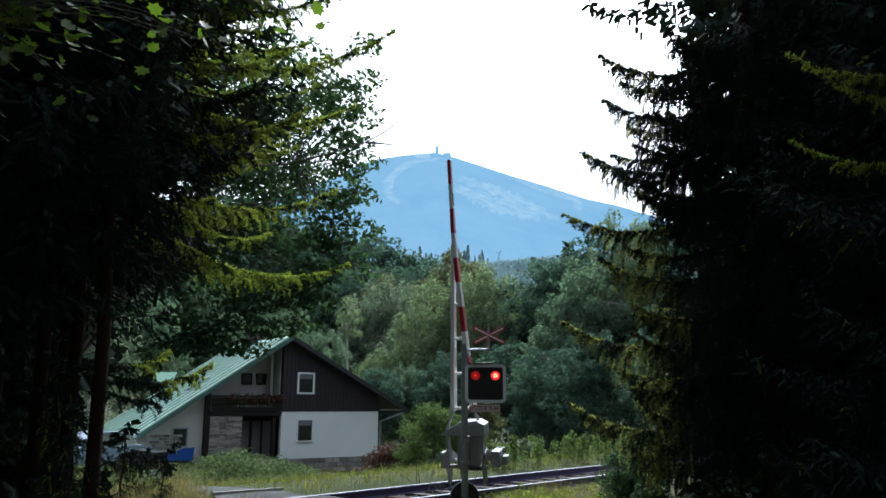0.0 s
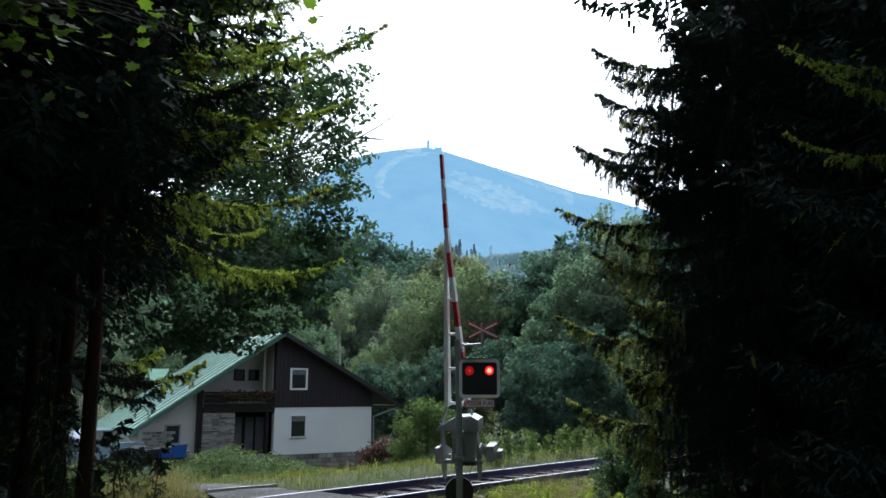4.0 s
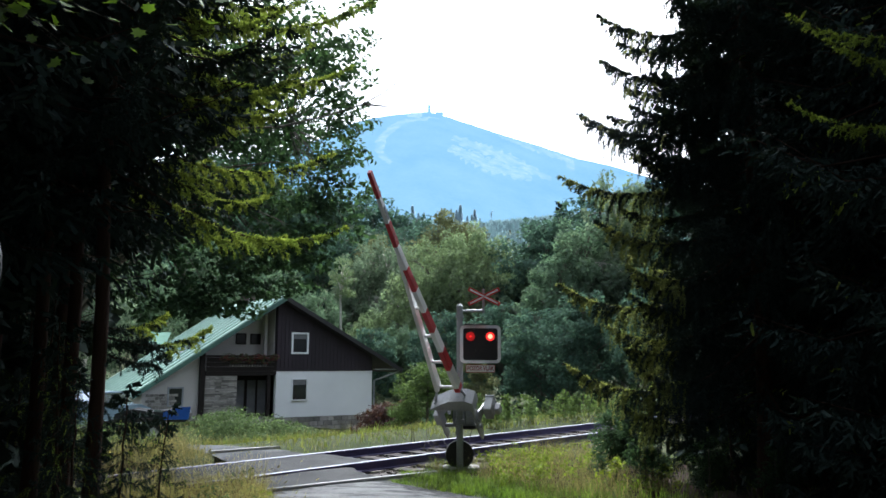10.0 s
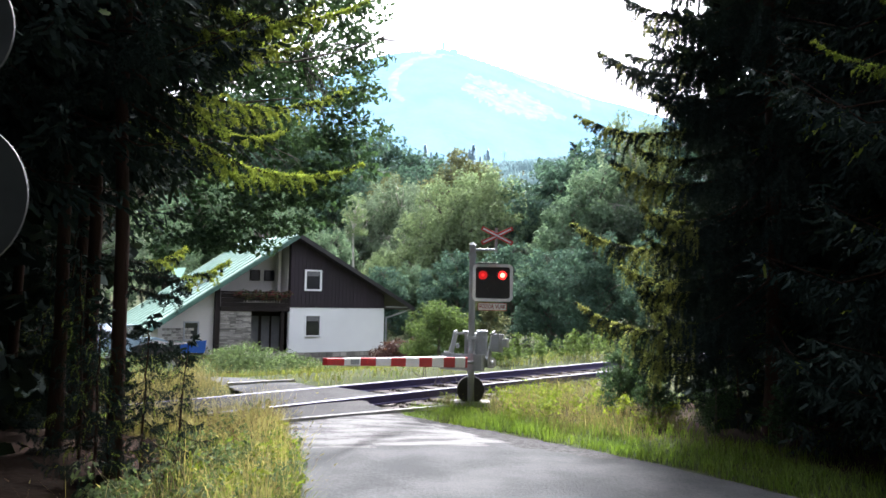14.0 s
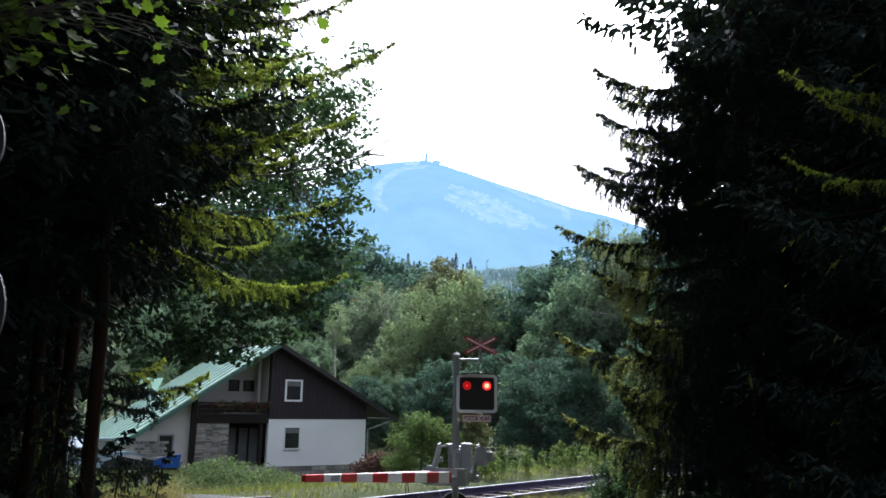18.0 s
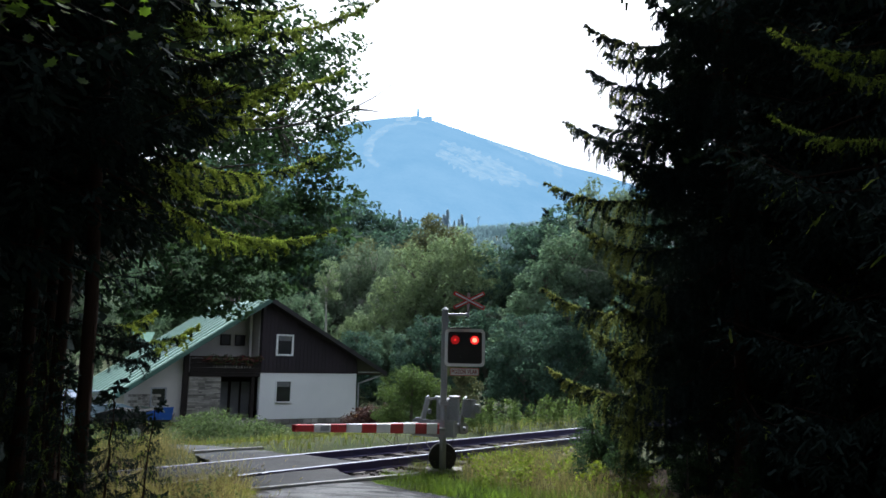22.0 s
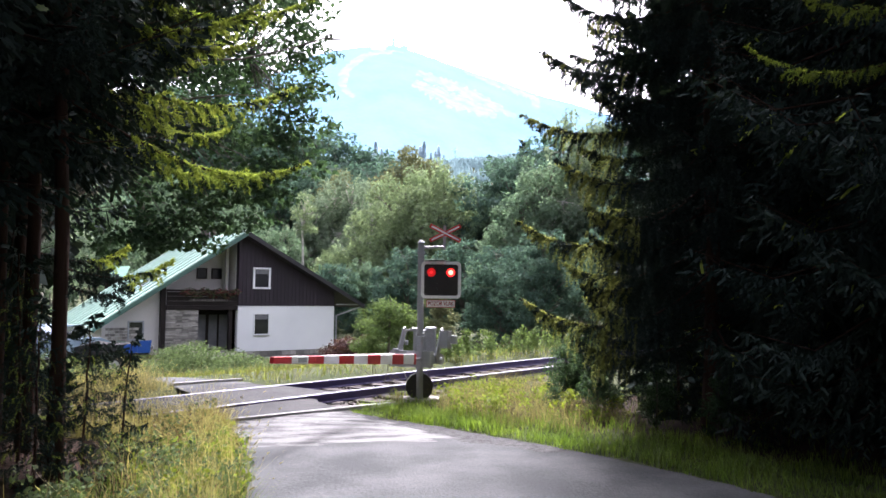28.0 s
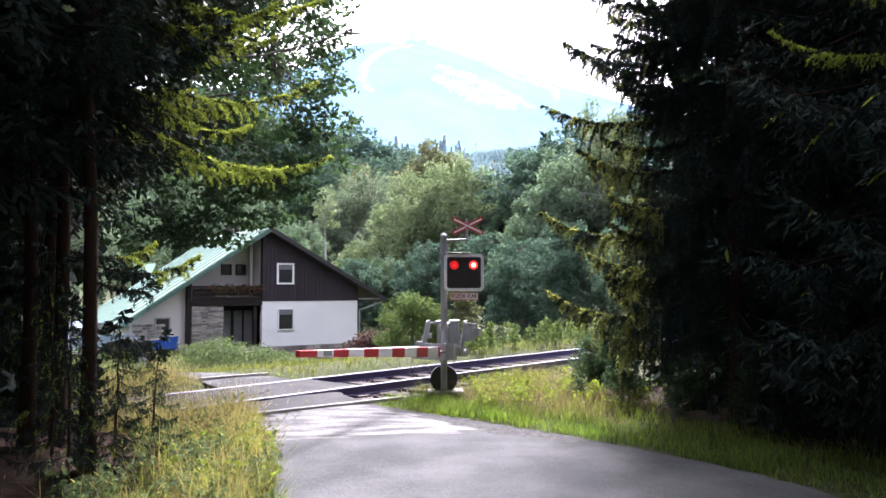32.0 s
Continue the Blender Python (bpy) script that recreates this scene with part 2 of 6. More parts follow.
LAMP_ON = surf("lit_red_lens", (0.5, 0.02, 0.02), None, 0.3, emit=((1.0, 0.025, 0.02), 0.6), bump=0)
LAMP_CORE = surf("lit_lamp_core", (0.9, 0.4, 0.3), None, 0.3, emit=((1.0, 0.30, 0.16), 1.2), bump=0)
LAMP_DIM = surf("unlit_red_lens", (0.25, 0.012, 0.012), None, 0.3, emit=((1.0, 0.02, 0.02), 0.13), bump=0)
CONCRETE = surf("concrete", (0.36, 0.34, 0.31), (0.24, 0.23, 0.20), 0.9, scale=2, fine=25, bump=0.3)
PLASTER = surf("white_plaster", (0.88, 0.88, 0.88), (0.80, 0.80, 0.80), 0.9, scale=0.6, fine=30, bump=0.1)
PLASTER_GREY = surf("grey_plaster", (0.60, 0.565, 0.535), (0.50, 0.47, 0.44), 0.9, scale=0.7, fine=25, bump=0.15)
DARKCLOTH = surf("dark_cloth", (0.03, 0.032, 0.036), (0.05, 0.05, 0.05), 1.0, spec=0.0, scale=3, fine=20, bump=0.3)
CLAD = surf("dark_cladding", (0.026, 0.016, 0.024), (0.018, 0.012, 0.017), 0.7, scale=2, fine=25, bump=0.2, stretch=(1, 1, 0.2), objvar=0.2)
DARKWOOD = surf("dark_wood", (0.022, 0.016, 0.014), (0.014, 0.011, 0.010), 0.8, scale=2, fine=25, bump=0.3, spec=0.25)
STONE = surf("grey_stone", (0.34, 0.315, 0.285), (0.17, 0.16, 0.145), 0.9, scale=2, fine=15, bump=0.4, objvar=0.55)
MORTAR = surf("mortar", (0.16, 0.15, 0.14), (0.11, 0.10, 0.095), 0.95, scale=2, fine=20, bump=0.3)
ROOF = surf("green_sheet_roof", (0.40, 0.56, 0.48), (0.48, 0.62, 0.55), 0.5, scale=0.4, fine=12, bump=0.05, objvar=0.05, spec=0.25)
# Seam colour is darkened to stand in for the shade beside raised seams.
ROOF_SEAM_SHADE = surf("shaded_roof_seam", (0.17, 0.28, 0.23), (0.13, 0.22, 0.18), 0.6, scale=2, fine=20, bump=0.05, spec=0.2)
SHED_ROOF = surf("dull_green_roof", (0.12, 0.21, 0.165), (0.09, 0.16, 0.125), 0.95, scale=2, fine=15, bump=0.1, spec=0.05)
ROOF_TRIM = surf("dark_green_trim", (0.06, 0.13, 0.10), (0.04, 0.09, 0.07), 0.5, scale=2, fine=20, bump=0.05)
GLASS = surf("window_glass", (0.015, 0.018, 0.02), (0.03, 0.032, 0.035), 0.06, scale=0.8, fine=2, bump=0)
SKYGLASS = surf("skylight_glass", (0.80, 0.88, 0.97), (0.84, 0.9, 0.97), 0.12, 0.85, scale=0.8, fine=2, bump=0)
CURTAIN = surf("curtain", (0.2, 0.2, 0.2), (0.13, 0.13, 0.14), 0.9, scale=3, fine=20, bump=0.1)
BRICK = surf("chimney_brick", (0.10, 0.07, 0.06), (0.06, 0.05, 0.045), 0.9, scale=4, fine=20, bump=0.3)
CAR_PAINT = surf("pale_car_paint", (0.20, 0.28, 0.36), (0.17, 0.24, 0.31), 0.35, 0.2, scale=2, fine=20, bump=0.02)
BLUE = surf("blue_sheet", (0.02, 0.10, 0.45), (0.015, 0.07, 0.32), 0.4, scale=2, fine=20, bump=0.1)
FLOWER = surf("red_flower", (0.17, 0.02, 0.02), (0.10, 0.015, 0.02), 0.7, scale=3, fine=9, bump=0, island=0.4)
SIGN_GREY = surf("grey_sign_face", (0.055, 0.06, 0.062), (0.04, 0.044, 0.046), 0.5, scale=3, fine=20, bump=0.05)
CREAM = surf("cream_face", (0.22, 0.21, 0.15), (0.17, 0.16, 0.12), 0.5, scale=3, fine=20, bump=0.05)
# Distance haze is painted into these two base colours as pale blue-grey.
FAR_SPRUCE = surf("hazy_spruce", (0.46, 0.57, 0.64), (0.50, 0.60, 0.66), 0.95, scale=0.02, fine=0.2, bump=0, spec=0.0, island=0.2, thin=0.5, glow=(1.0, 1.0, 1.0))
HILL = surf("hazy_far_forest", (0.25, 0.355, 0.39), (0.29, 0.39, 0.41), 0.95, scale=0.006, fine=0.2, bump=0, spec=0.0, island=0.12, thin=0.45, glow=(1.1, 1.15, 1.0))
# Haze is put into the mountain as blue emission over a near-black base.
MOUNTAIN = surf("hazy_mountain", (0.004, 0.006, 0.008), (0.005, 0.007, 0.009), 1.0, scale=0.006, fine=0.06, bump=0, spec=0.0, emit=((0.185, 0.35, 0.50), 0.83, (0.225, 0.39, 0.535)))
# Clearings look pale and hazy through emission, not through their base colour.
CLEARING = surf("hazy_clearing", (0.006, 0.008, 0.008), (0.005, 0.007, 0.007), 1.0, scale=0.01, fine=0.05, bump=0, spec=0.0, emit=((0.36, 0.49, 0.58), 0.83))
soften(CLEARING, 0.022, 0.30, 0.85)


# ---- mesh helpers ----
def raw_mesh(name, verts, faces, mats, index=None, smooth=False):
    """A mesh from an array of vertices and an array of faces with 3 or 4 corners each."""
    me = bpy.data.meshes.new(name)
    verts, faces = np.asarray(verts, np.float32), np.asarray(faces, np.int32)
    k = faces.shape[1]
    me.vertices.add(len(verts))
    me.vertices.foreach_set("co", verts.ravel())
    me.loops.add(faces.size)
    me.loops.foreach_set("vertex_index", faces.ravel())
    me.polygons.add(len(faces))
    me.polygons.foreach_set("loop_start", np.arange(0, faces.size, k, dtype=np.int32))
    for m in (mats if isinstance(mats, (list, tuple)) else [mats]):
        me.materials.append(m)
    if index is not None:
        me.polygons.foreach_set("material_index", np.asarray(index, np.int32))
    me.update(calc_edges=True)
    if smooth:
        me.shade_smooth()
    return me


def part(name, bm, material, parent, label="", smooth=False):
    """Links a bmesh, or a mesh, as one object under its thing."""
    if isinstance(bm, bpy.types.Mesh):
        me = bm
    else:
        me = bpy.data.meshes.new(name)
        bm.to_mesh(me)
        bm.free()
        me.materials.append(material)
        if smooth:
            me.shade_smooth()
    ob = new(name, me)
    ob.parent = parent
    return tagged(ob, label)


def thing(name, m, label, category, group="", kind=""):
    ob = new(name)
    ob.empty_display_size = 0.2
    ob.matrix_world = m
    return tagged(ob, label, category, group, kind)


def box(x0, y0, z0, x1, y1, z1, bevel=0.0, bm=None):
    bm = bm or bmesh.new()
    made = bmesh.ops.create_cube(bm, size=1, matrix=Matrix.Translation(((x0 + x1) / 2, (y0 + y1) / 2, (z0 + z1) / 2)) @ Matrix.Diagonal((x1 - x0, y1 - y0, z1 - z0, 1)))
    if bevel:
        edges = list({e for v in made["verts"] for e in v.link_edges})
        bmesh.ops.bevel(bm, geom=edges, offset=bevel, segments=2, affect="EDGES", profile=0.5)
    return bm


def rod(a, b, r0, r1=None, sides=8, bm=None, caps=True):
    """A tapered round bar from a to b."""
    bm = bm or bmesh.new()
    a, b = Vector(a), Vector(b)
    m = Matrix.Translation((a + b) / 2) @ (b - a).to_track_quat("Z", "Y").to_matrix().to_4x4()
    bmesh.ops.create_cone(bm, cap_ends=caps, segments=sides, radius1=r0, radius2=r0 if r1 is None else r1, depth=(b - a).length, matrix=m)
    return bm


def prism(points, y0, y1, bm=None):
    """A plate with the outline of (x, z) points, from y0 to y1."""
    bm = bm or bmesh.new()
    front = [bm.verts.new((x, y0, z)) for x, z in points]
    back = [bm.verts.new((x, y1, z)) for x, z in points]
    k = len(points)
    bm.faces.new(front)
    bm.faces.new(back[::-1])
    for i in range(k):
        bm.faces.new((front[i], back[i], back[(i + 1) % k], front[(i + 1) % k]))
    bmesh.ops.recalc_face_normals(bm, faces=bm.faces)
    return bm


def flat(points, z, thick, bm=None):
    """A slab with the outline of (x, y) points."""
    bm = bm or bmesh.new()
    top = [bm.verts.new((x, y, z)) for x, y in points]
    low = [bm.verts.new((x, y, z - thick)) for x, y in points]
    k = len(points)
    bm.faces.new(top)
    bm.faces.new(low[::-1])
    for i in range(k):
        bm.faces.new((top[i], low[i], low[(i + 1) % k], top[(i + 1) % k]))
    bmesh.ops.recalc_face_normals(bm, faces=bm.faces)
    return bm


def tubes(paths, sides=5):
    """Verts and quads of tapered tubes; each path is (points (k,3), radii (k,))."""
    vs, fs, base = [], [], 0
    ang = np.arange(sides) * 2 * np.pi / sides
    for pts, rad in paths:
        pts = np.asarray(pts, float)
        d = np.gradient(pts, axis=0)
        d /= np.linalg.norm(d, axis=1)[:, None] + 1e-9
        ref = np.where(np.abs(d[:, 2:3]) > 0.9, np.array([[1.0, 0, 0]]), np.array([[0, 0, 1.0]]))
        a = np.cross(d, ref)
        a /= np.linalg.norm(a, axis=1)[:, None] + 1e-9
        b = np.cross(d, a)
        ring = pts[:, None] + np.asarray(rad)[:, None, None] * (np.cos(ang)[None, :, None] * a[:, None] + np.sin(ang)[None, :, None] * b[:, None])
        vs.append(ring.reshape(-1, 3))
        for i in range(len(pts) - 1):
            for j in range(sides):
                p, q = base + i * sides + j, base + i * sides + (j + 1) % sides
                fs.append((p, q, q + sides, p + sides))
        base += len(pts) * sides
    return np.concatenate(vs), np.array(fs)


def unit(v):
    return v / (np.linalg.norm(v, axis=-1, keepdims=True) + 1e-9)


# ---- lie of the land ----
U, N, CENTRE = np.array([0.688, 0.726]), np.array([-0.726, 0.688]), np.array([0.0, 15.1])  # the track's way, its normal, a point on it


def smooth(a, b, v):
    v = np.clip((np.asarray(v, float) - a) / (b - a), 0, 1)
    return v * v * (3 - 2 * v)


def off_track(x, y):
    return (np.asarray(x) - CENTRE[0]) * N[0] + (np.asarray(y) - CENTRE[1]) * N[1]


ROAD_L = [(-0.2, -30), (-0.9, -6), (-0.85, 3), (-1.02, 6.2), (-1.5, 8.1), (-2.0, 9.95), (-2.7, 12.0), (-3.5, 13.9), (-4.6, 15.8), (-6.5, 18.0), (-10, 20.5), (-18, 23), (-40, 25)]
ROAD_R = [(5.2, -30), (4.4, -6), (4.2, 3), (3.45, 6.4), (2.25, 8.35), (0.9, 9.9), (-0.45, 11.2), (-1.35, 13.0), (-2.1, 14.4), (-2.95, 15.6), (-5.0, 16.6), (-9.3, 18.3), (-17.7, 20.4), (-40, 22)]


def road_side(y, side):
    pts = np.array(side[:8])
    return np.interp(y, pts[:, 1], pts[:, 0])


def land(x, y):
    """Height of the ground."""
    x, y = np.asarray(x, float), np.asarray(y, float)
    t = off_track(x, y)
    z = -0.04 - np.interp(x, [-10, -3], [1.0, 1.8]) * smooth(3.0, 15.0, t)
    z = z + 0.45 * smooth(0.0, 2.5, road_side(y, ROAD_L) - x) * (1 - smooth(6.5, 10.5, y))
    z = z + 0.10 * smooth(0.3, 2.5, x - road_side(y, ROAD_R)) * (1 - smooth(9.0, 12.0, y))
    z = z - 0.30 * (1 - smooth(1.55, 2.0, np.abs(t))) * (y > 5)
    z = z + np.interp(x, [-300, 0, 90, 216, 400], [230, 230, 227, 242, 260]) * smooth(420, 1350, y)
    return z


def ground():
    xs = np.concatenate([-np.geomspace(4800, 30, 26), np.arange(-28, 28.1, 0.5), np.geomspace(30, 4800, 26)])
    ys = np.concatenate([-np.geomspace(4800, 12, 20), np.arange(-10, 46, 0.5), np.geomspace(46.5, 4900, 60)])
    gx, gy = np.meshgrid(xs, ys)
    gz = land(gx, gy) + 0.02 * np.sin(gx * 3.1 + 1) * np.sin(gy * 2.7)
    nx = len(xs)
    i, j = np.meshgrid(np.arange(len(ys) - 1), np.arange(nx - 1), indexing="ij")
    a = (i * nx + j).ravel()
    v, f = np.stack([gx, gy, gz], -1).reshape(-1, 3), np.stack([a, a + 1, a + nx + 1, a + nx], 1)
    mid = v[f].mean(1)
    wood = (mid[:, 1] < 13.5) & ((mid[:, 0] < road_side(mid[:, 1], ROAD_L) - 1.0 - 0.4 * np.sin(mid[:, 1] * 1.9) * np.sin(mid[:, 1] * 0.7)) | (mid[:, 0] > road_side(mid[:, 1], ROAD_R) + 1.6 + 0.5 * np.sin(mid[:, 1] * 1.3))) & (np.abs(mid[:, 0]) < 40)
    me = raw_mesh("ground", v, f, [SOIL, LITTER], wood, smooth=True)
    tagged(new("ground", me), "uneven grassy ground with brown soil", "ground", kind="structure")


def road():
    def curve(p, k):
        p = np.array(p, float)
        s = np.r_[0, np.cumsum(np.linalg.norm(np.diff(p, axis=0), axis=1))]
        q = np.linspace(0, s[-1], k)
        r = np.stack([np.interp(q, s, p[:, 0]), np.interp(q, s, p[:, 1])], 1)
        for _ in range(16):
            r[1:-1] = (r[:-2] + 2 * r[1:-1] + r[2:]) / 4
        return r
    k = 420
    left, right = curve(ROAD_L, k), curve(ROAD_R, k)
    rng = np.random.default_rng(3)
    left += rng.normal(0, 0.025, left.shape)
    right += rng.normal(0, 0.025, right.shape)
    cols = np.linspace(0, 1, 25)
    grid = left[:, None] * (1 - cols[None, :, None]) + right[:, None] * cols[None, :, None]
    x, y = grid[..., 0], grid[..., 1]
    t = off_track(x, y)
    z = np.maximum(land(x, y) + 0.03, 0.0 - 1.45 * smooth(3.0, 17.0, t)) + 0.03 * (1 - smooth(1.0, 3.2, np.abs(t))) - 0.02 * np.abs(cols[None] - 0.5) * 2
    v = np.stack([x, y, z], -1).reshape(-1, 3)
    i, j = np.meshgrid(np.arange(k - 1), np.arange(24), indexing="ij")
    a = (i * 25 + j).ravel()
    f = np.stack([a, a + 1, a + 26, a + 25], 1)
    tc = off_track(v[f].mean(1)[:, 0], v[f].mean(1)[:, 1])
    mid = v[f].mean(1)
    worn = (mid[:, 1] > 8.95 + 0.2 * mid[:, 0] + 0.05 * np.sin(mid[:, 0] * 9)) & (tc < -1.6)
    gravel = (tc < -1.6) & (mid[:, 1] > 8.3) & (mid[:, 0] > np.interp(mid[:, 1], [8.3, 9.0, 10.0, 11.5], [1.9, 1.0, 0.30, -0.75]) + 0.08 * np.sin(mid[:, 1] * 11))
    idx = np.where(np.abs(tc + 0.1) < 1.9, 2, np.where(gravel, 3, np.where(worn, 1, 0)))
    tagged(new("road", raw_mesh("road", v, f, [ASPHALT, ASPHALT_OLD, ASPHALT_DARK, GRAVEL], idx, smooth=True)), "narrow grey asphalt road with worn pale patches", "road", kind="structure")


TRACK = Matrix(((U[0], N[0], 0, CENTRE[0]), (U[1], N[1], 0, CENTRE[1]), (0, 0, 1, 0), (0, 0, 0, 1)))


def railway():
    track = thing("railway_track", TRACK, "single railway track with shiny rails on weathered sleepers", "railway track")
    for side in (-0.76, 0.76):
        prof = [(-0.065, -0.1), (0.065, -0.1), (0.065, -0.085), (0.012, -0.07), (0.012, 0.015), (0.036, 0.025), (0.036, 0.05), (0.028, 0.056), (-0.028, 0.056), (-0.036, 0.05), (-0.036, 0.025), (-0.012, 0.015), (-0.012, -0.07), (-0.065, -0.085)]
        bm = bmesh.new()
        a = [bm.verts.new((-45, side + p, q)) for p, q in prof]
        b = [bm.verts.new((75, side + p, q)) for p, q in prof]
        for i in range(len(prof)):
            f = bm.faces.new((a[i], b[i], b[(i + 1) % len(prof)], a[(i + 1) % len(prof)]))
            f.material_index = 1 if i in (6, 7, 8) else 0
        bmesh.ops.recalc_face_normals(bm, faces=bm.faces)
        r = part("rail", bm, RUST, track, "steel rail with a polished head")
        r.data.materials.append(STEEL_TOP)
    rng = np.random.default_rng(5)
    me = None
    for i in range(124):
        s = -1.5 + i * 0.62 if i < 100 else -8.2 - (i - 100) * 0.62
        if me is None:
            sl = part("sleeper", box(-0.12, -1.3, -0.13, 0.12, 1.3, 0.0, 0.012), SLEEPER, track)
            me = sl.data
        else:
            sl = new("sleeper", me)
            sl.parent = track
        sl.matrix_basis = pose(s, rng.normal(0, 0.02), -0.095 + rng.normal(0, 0.004), 0, 0, rng.normal(0, 0.7))
    # ballast
    n = 9000
    s, t = rng.uniform(-2.2, 40, n), rng.uniform(-2.1, 2.2, n)
    keep = s < 6 + 30 * rng.random(n) ** 2
    s, t = s[keep], t[keep]
    size = rng.uniform(0.02, 0.05, len(s))
    base = np.array([[1, 0, 0], [-0.6, 0.8, 0], [-0.5, -0.8, 0.1], [0.1, 0, 0.8], [0.2, -0.1, -0.8]])
    tri = np.array([[0, 1, 3], [1, 2, 3], [2, 0, 3], [1, 0, 4], [2, 1, 4], [0, 2, 4]])
    a = rng.uniform(0, 6.28, len(s))
    rot = np.stack([np.stack([np.cos(a), -np.sin(a), 0 * a], -1), np.stack([np.sin(a), np.cos(a), 0 * a], -1), np.stack([0 * a, 0 * a, 1 + 0 * a], -1)], 1)
    z = -0.13 - 0.1 * smooth(1.3, 2.2, np.abs(t)) + rng.uniform(-0.01, 0.02, len(s))
    v = np.einsum("nij,kj->nki", rot, base) * size[:, None, None] + np.stack([s, t, z], -1)[:, None]
    f = (np.arange(len(s)) * 5)[:, None, None] + tri[None]
    b = new("ballast", raw_mesh("ballast", v.reshape(-1, 3), f.reshape(-1, 3), BALLAST))
    b.matrix_world = TRACK
    tagged(b, "loose brownish ballast stones between the sleepers", "ballast", kind="stuff")
    bed = part("ballast_bed", flat([(-45, -2.4), (75, -2.4), (75, 2.4), (-45, 2.4)], -0.14, 0.2), BALLAST, None)
    bed.matrix_world = TRACK
    tagged(bed, "flat bed of brown ballast", "ballast bed", kind="structure")


# ---- plants ----
def spruce_meshes(seed, height, reach, first, per_m=9.0, finger=0.10, thick=0.018, gap=0.04, droop=0.6, light=0.3, stem=0.1, low=0.8, every=0.10, needles=4, fine_to=8.0, span=0.75, hang=0.5, toward=None, tip=0.08, boughs=()):
    """Trunk, limbs and needled twigs of a spruce that stands at the origin. Limbs carry side twigs and hanging twigs; these carry short
    blunt shoots, each with needles that stand out of it."""
    rng = np.random.default_rng(seed)
    k = 14
    hz = np.linspace(-0.15, height, k)
    wob = np.stack([np.cumsum(rng.normal(0, 0.02, k)), np.cumsum(rng.normal(0, 0.02, k)), hz], 1)
    rad = stem * (1 - 0.95 * (hz + 0.15) / (height + 0.15)) + 0.01
    rad[0] *= 1.35
    trunk = raw_mesh("trunk", *tubes([(wob, rad)], 9), BARK, smooth=True)
    limbs, starts, dirs, lens, high = [], [], [], [], []
    count = int((height - first) * per_m)
    for i in range(count + len(boughs)):
        if i < count:
            h = first + (height - first) * (i + rng.random()) / count
            if h > fine_to + 1 and i % 2:
                continue
            f = (h - first) / (height - first)
            az = i * 2.39996 + rng.normal(0, 0.4)
            length = reach * (1 - f ** 1.15) * rng.uniform(0.72, 1.12) * (low + (1 - low) * min(1, f * 6)) + 0.15
            pitch = radians(-20 + 52 * f + rng.normal(0, 6))
        else:  # single long boughs: height, bearing, length, pitch
            h, az, length, pitch = boughs[i - count]
            az, pitch = radians(az), radians(pitch)
        s = np.linspace(0, 1, 7)
        out = length * s * math.cos(pitch)
        up = length * (s * math.sin(pitch) - 0.22 * droop * np.sin(s * 2.4) + 0.20 * s ** 3)
        side = rng.normal(0, 0.06) * length * s ** 2
        ca, sa = math.cos(az), math.sin(az)
        c = np.array([np.interp(h, hz, wob[:, 0]), np.interp(h, hz, wob[:, 1]), h])
        pts = np.stack([c[0] + out * ca - side * sa, c[1] + out * sa + side * ca, h + up], 1)
        keep = slice(None) if needles > 2 else slice(None, None, 2)
        limbs.append((pts[keep], ((0.004 + 0.008 * length) * (1 - 0.85 * s))[keep]))
        m = max(5, int(length / (every if h < fine_to else every * 2) * (1 if i < count else 1.8)))
        q = np.clip(np.linspace(0.12, 1.0, m) + rng.normal(0, 0.012, m), 0, 1)
        P = np.stack([np.interp(q, s, pts[:, j]) for j in range(3)], 1)
        T = unit(np.stack([np.interp(q, s, np.gradient(pts[:, j])) for j in range(3)], 1))
        lat = np.array([-sa, ca, 0.0])
        for sign in (-1, 1):
            d = unit(0.8 * T + sign * lat * rng.uniform(0.5, 1.0, m)[:, None] + np.array([0, 0, -1.0]) * (droop * rng.uniform(0.1, 0.9, m))[:, None])
            ln = (tip + 0.30 * length * (1 - q) ** 0.8 * rng.uniform(0.6, 1.2, m)).clip(min(tip, 0.12), span)
            starts.append(P), dirs.append(d), lens.append(ln)
        d = unit(T * 0.3 + np.array([0, 0, -1.0]) + rng.normal(0, 0.18, (m, 3)))
        starts.append(P), dirs.append(d), lens.append((droop * rng.uniform(0.2 * hang, hang, m) * (1.15 - q)).clip(0.05, hang))
        starts.append(pts[4:5]), dirs.append(unit(pts[6:7] - pts[4:5])), lens.append(np.array([np.linalg.norm(pts[6] - pts[4]) + 0.08]))
        high.append(np.full(3 * m + 1, h >= fine_to))
    P, D, L, high = np.concatenate(starts), np.concatenate(dirs), np.concatenate(lens), np.concatenate(high)
    # shoots along the twigs
    cnt = np.maximum(2, (L / np.where(high, gap * 2.2, gap)).astype(int))
    tw = np.repeat(np.arange(len(P)), cnt)
    u = (np.arange(len(tw)) - np.repeat(np.cumsum(cnt) - cnt, cnt) + rng.random(len(tw))) / cnt[tw]
    big = np.where(high[tw], 1.9, 1.0) * rng.uniform(0.6, 1.15, len(tw))
    axis = D[tw]
    sag = np.zeros_like(axis)
    sag[:, 2] = -0.30 * droop * u * u * L[tw]
    base = P[tw] + axis * (u * L[tw])[:, None] + sag
    across = unit(np.cross(axis, np.array([0, 0, 1.0]) + rng.normal(0, 0.35, axis.shape)))
    flip = np.where(rng.random(len(tw)) < 0.5, -1.0, 1.0)
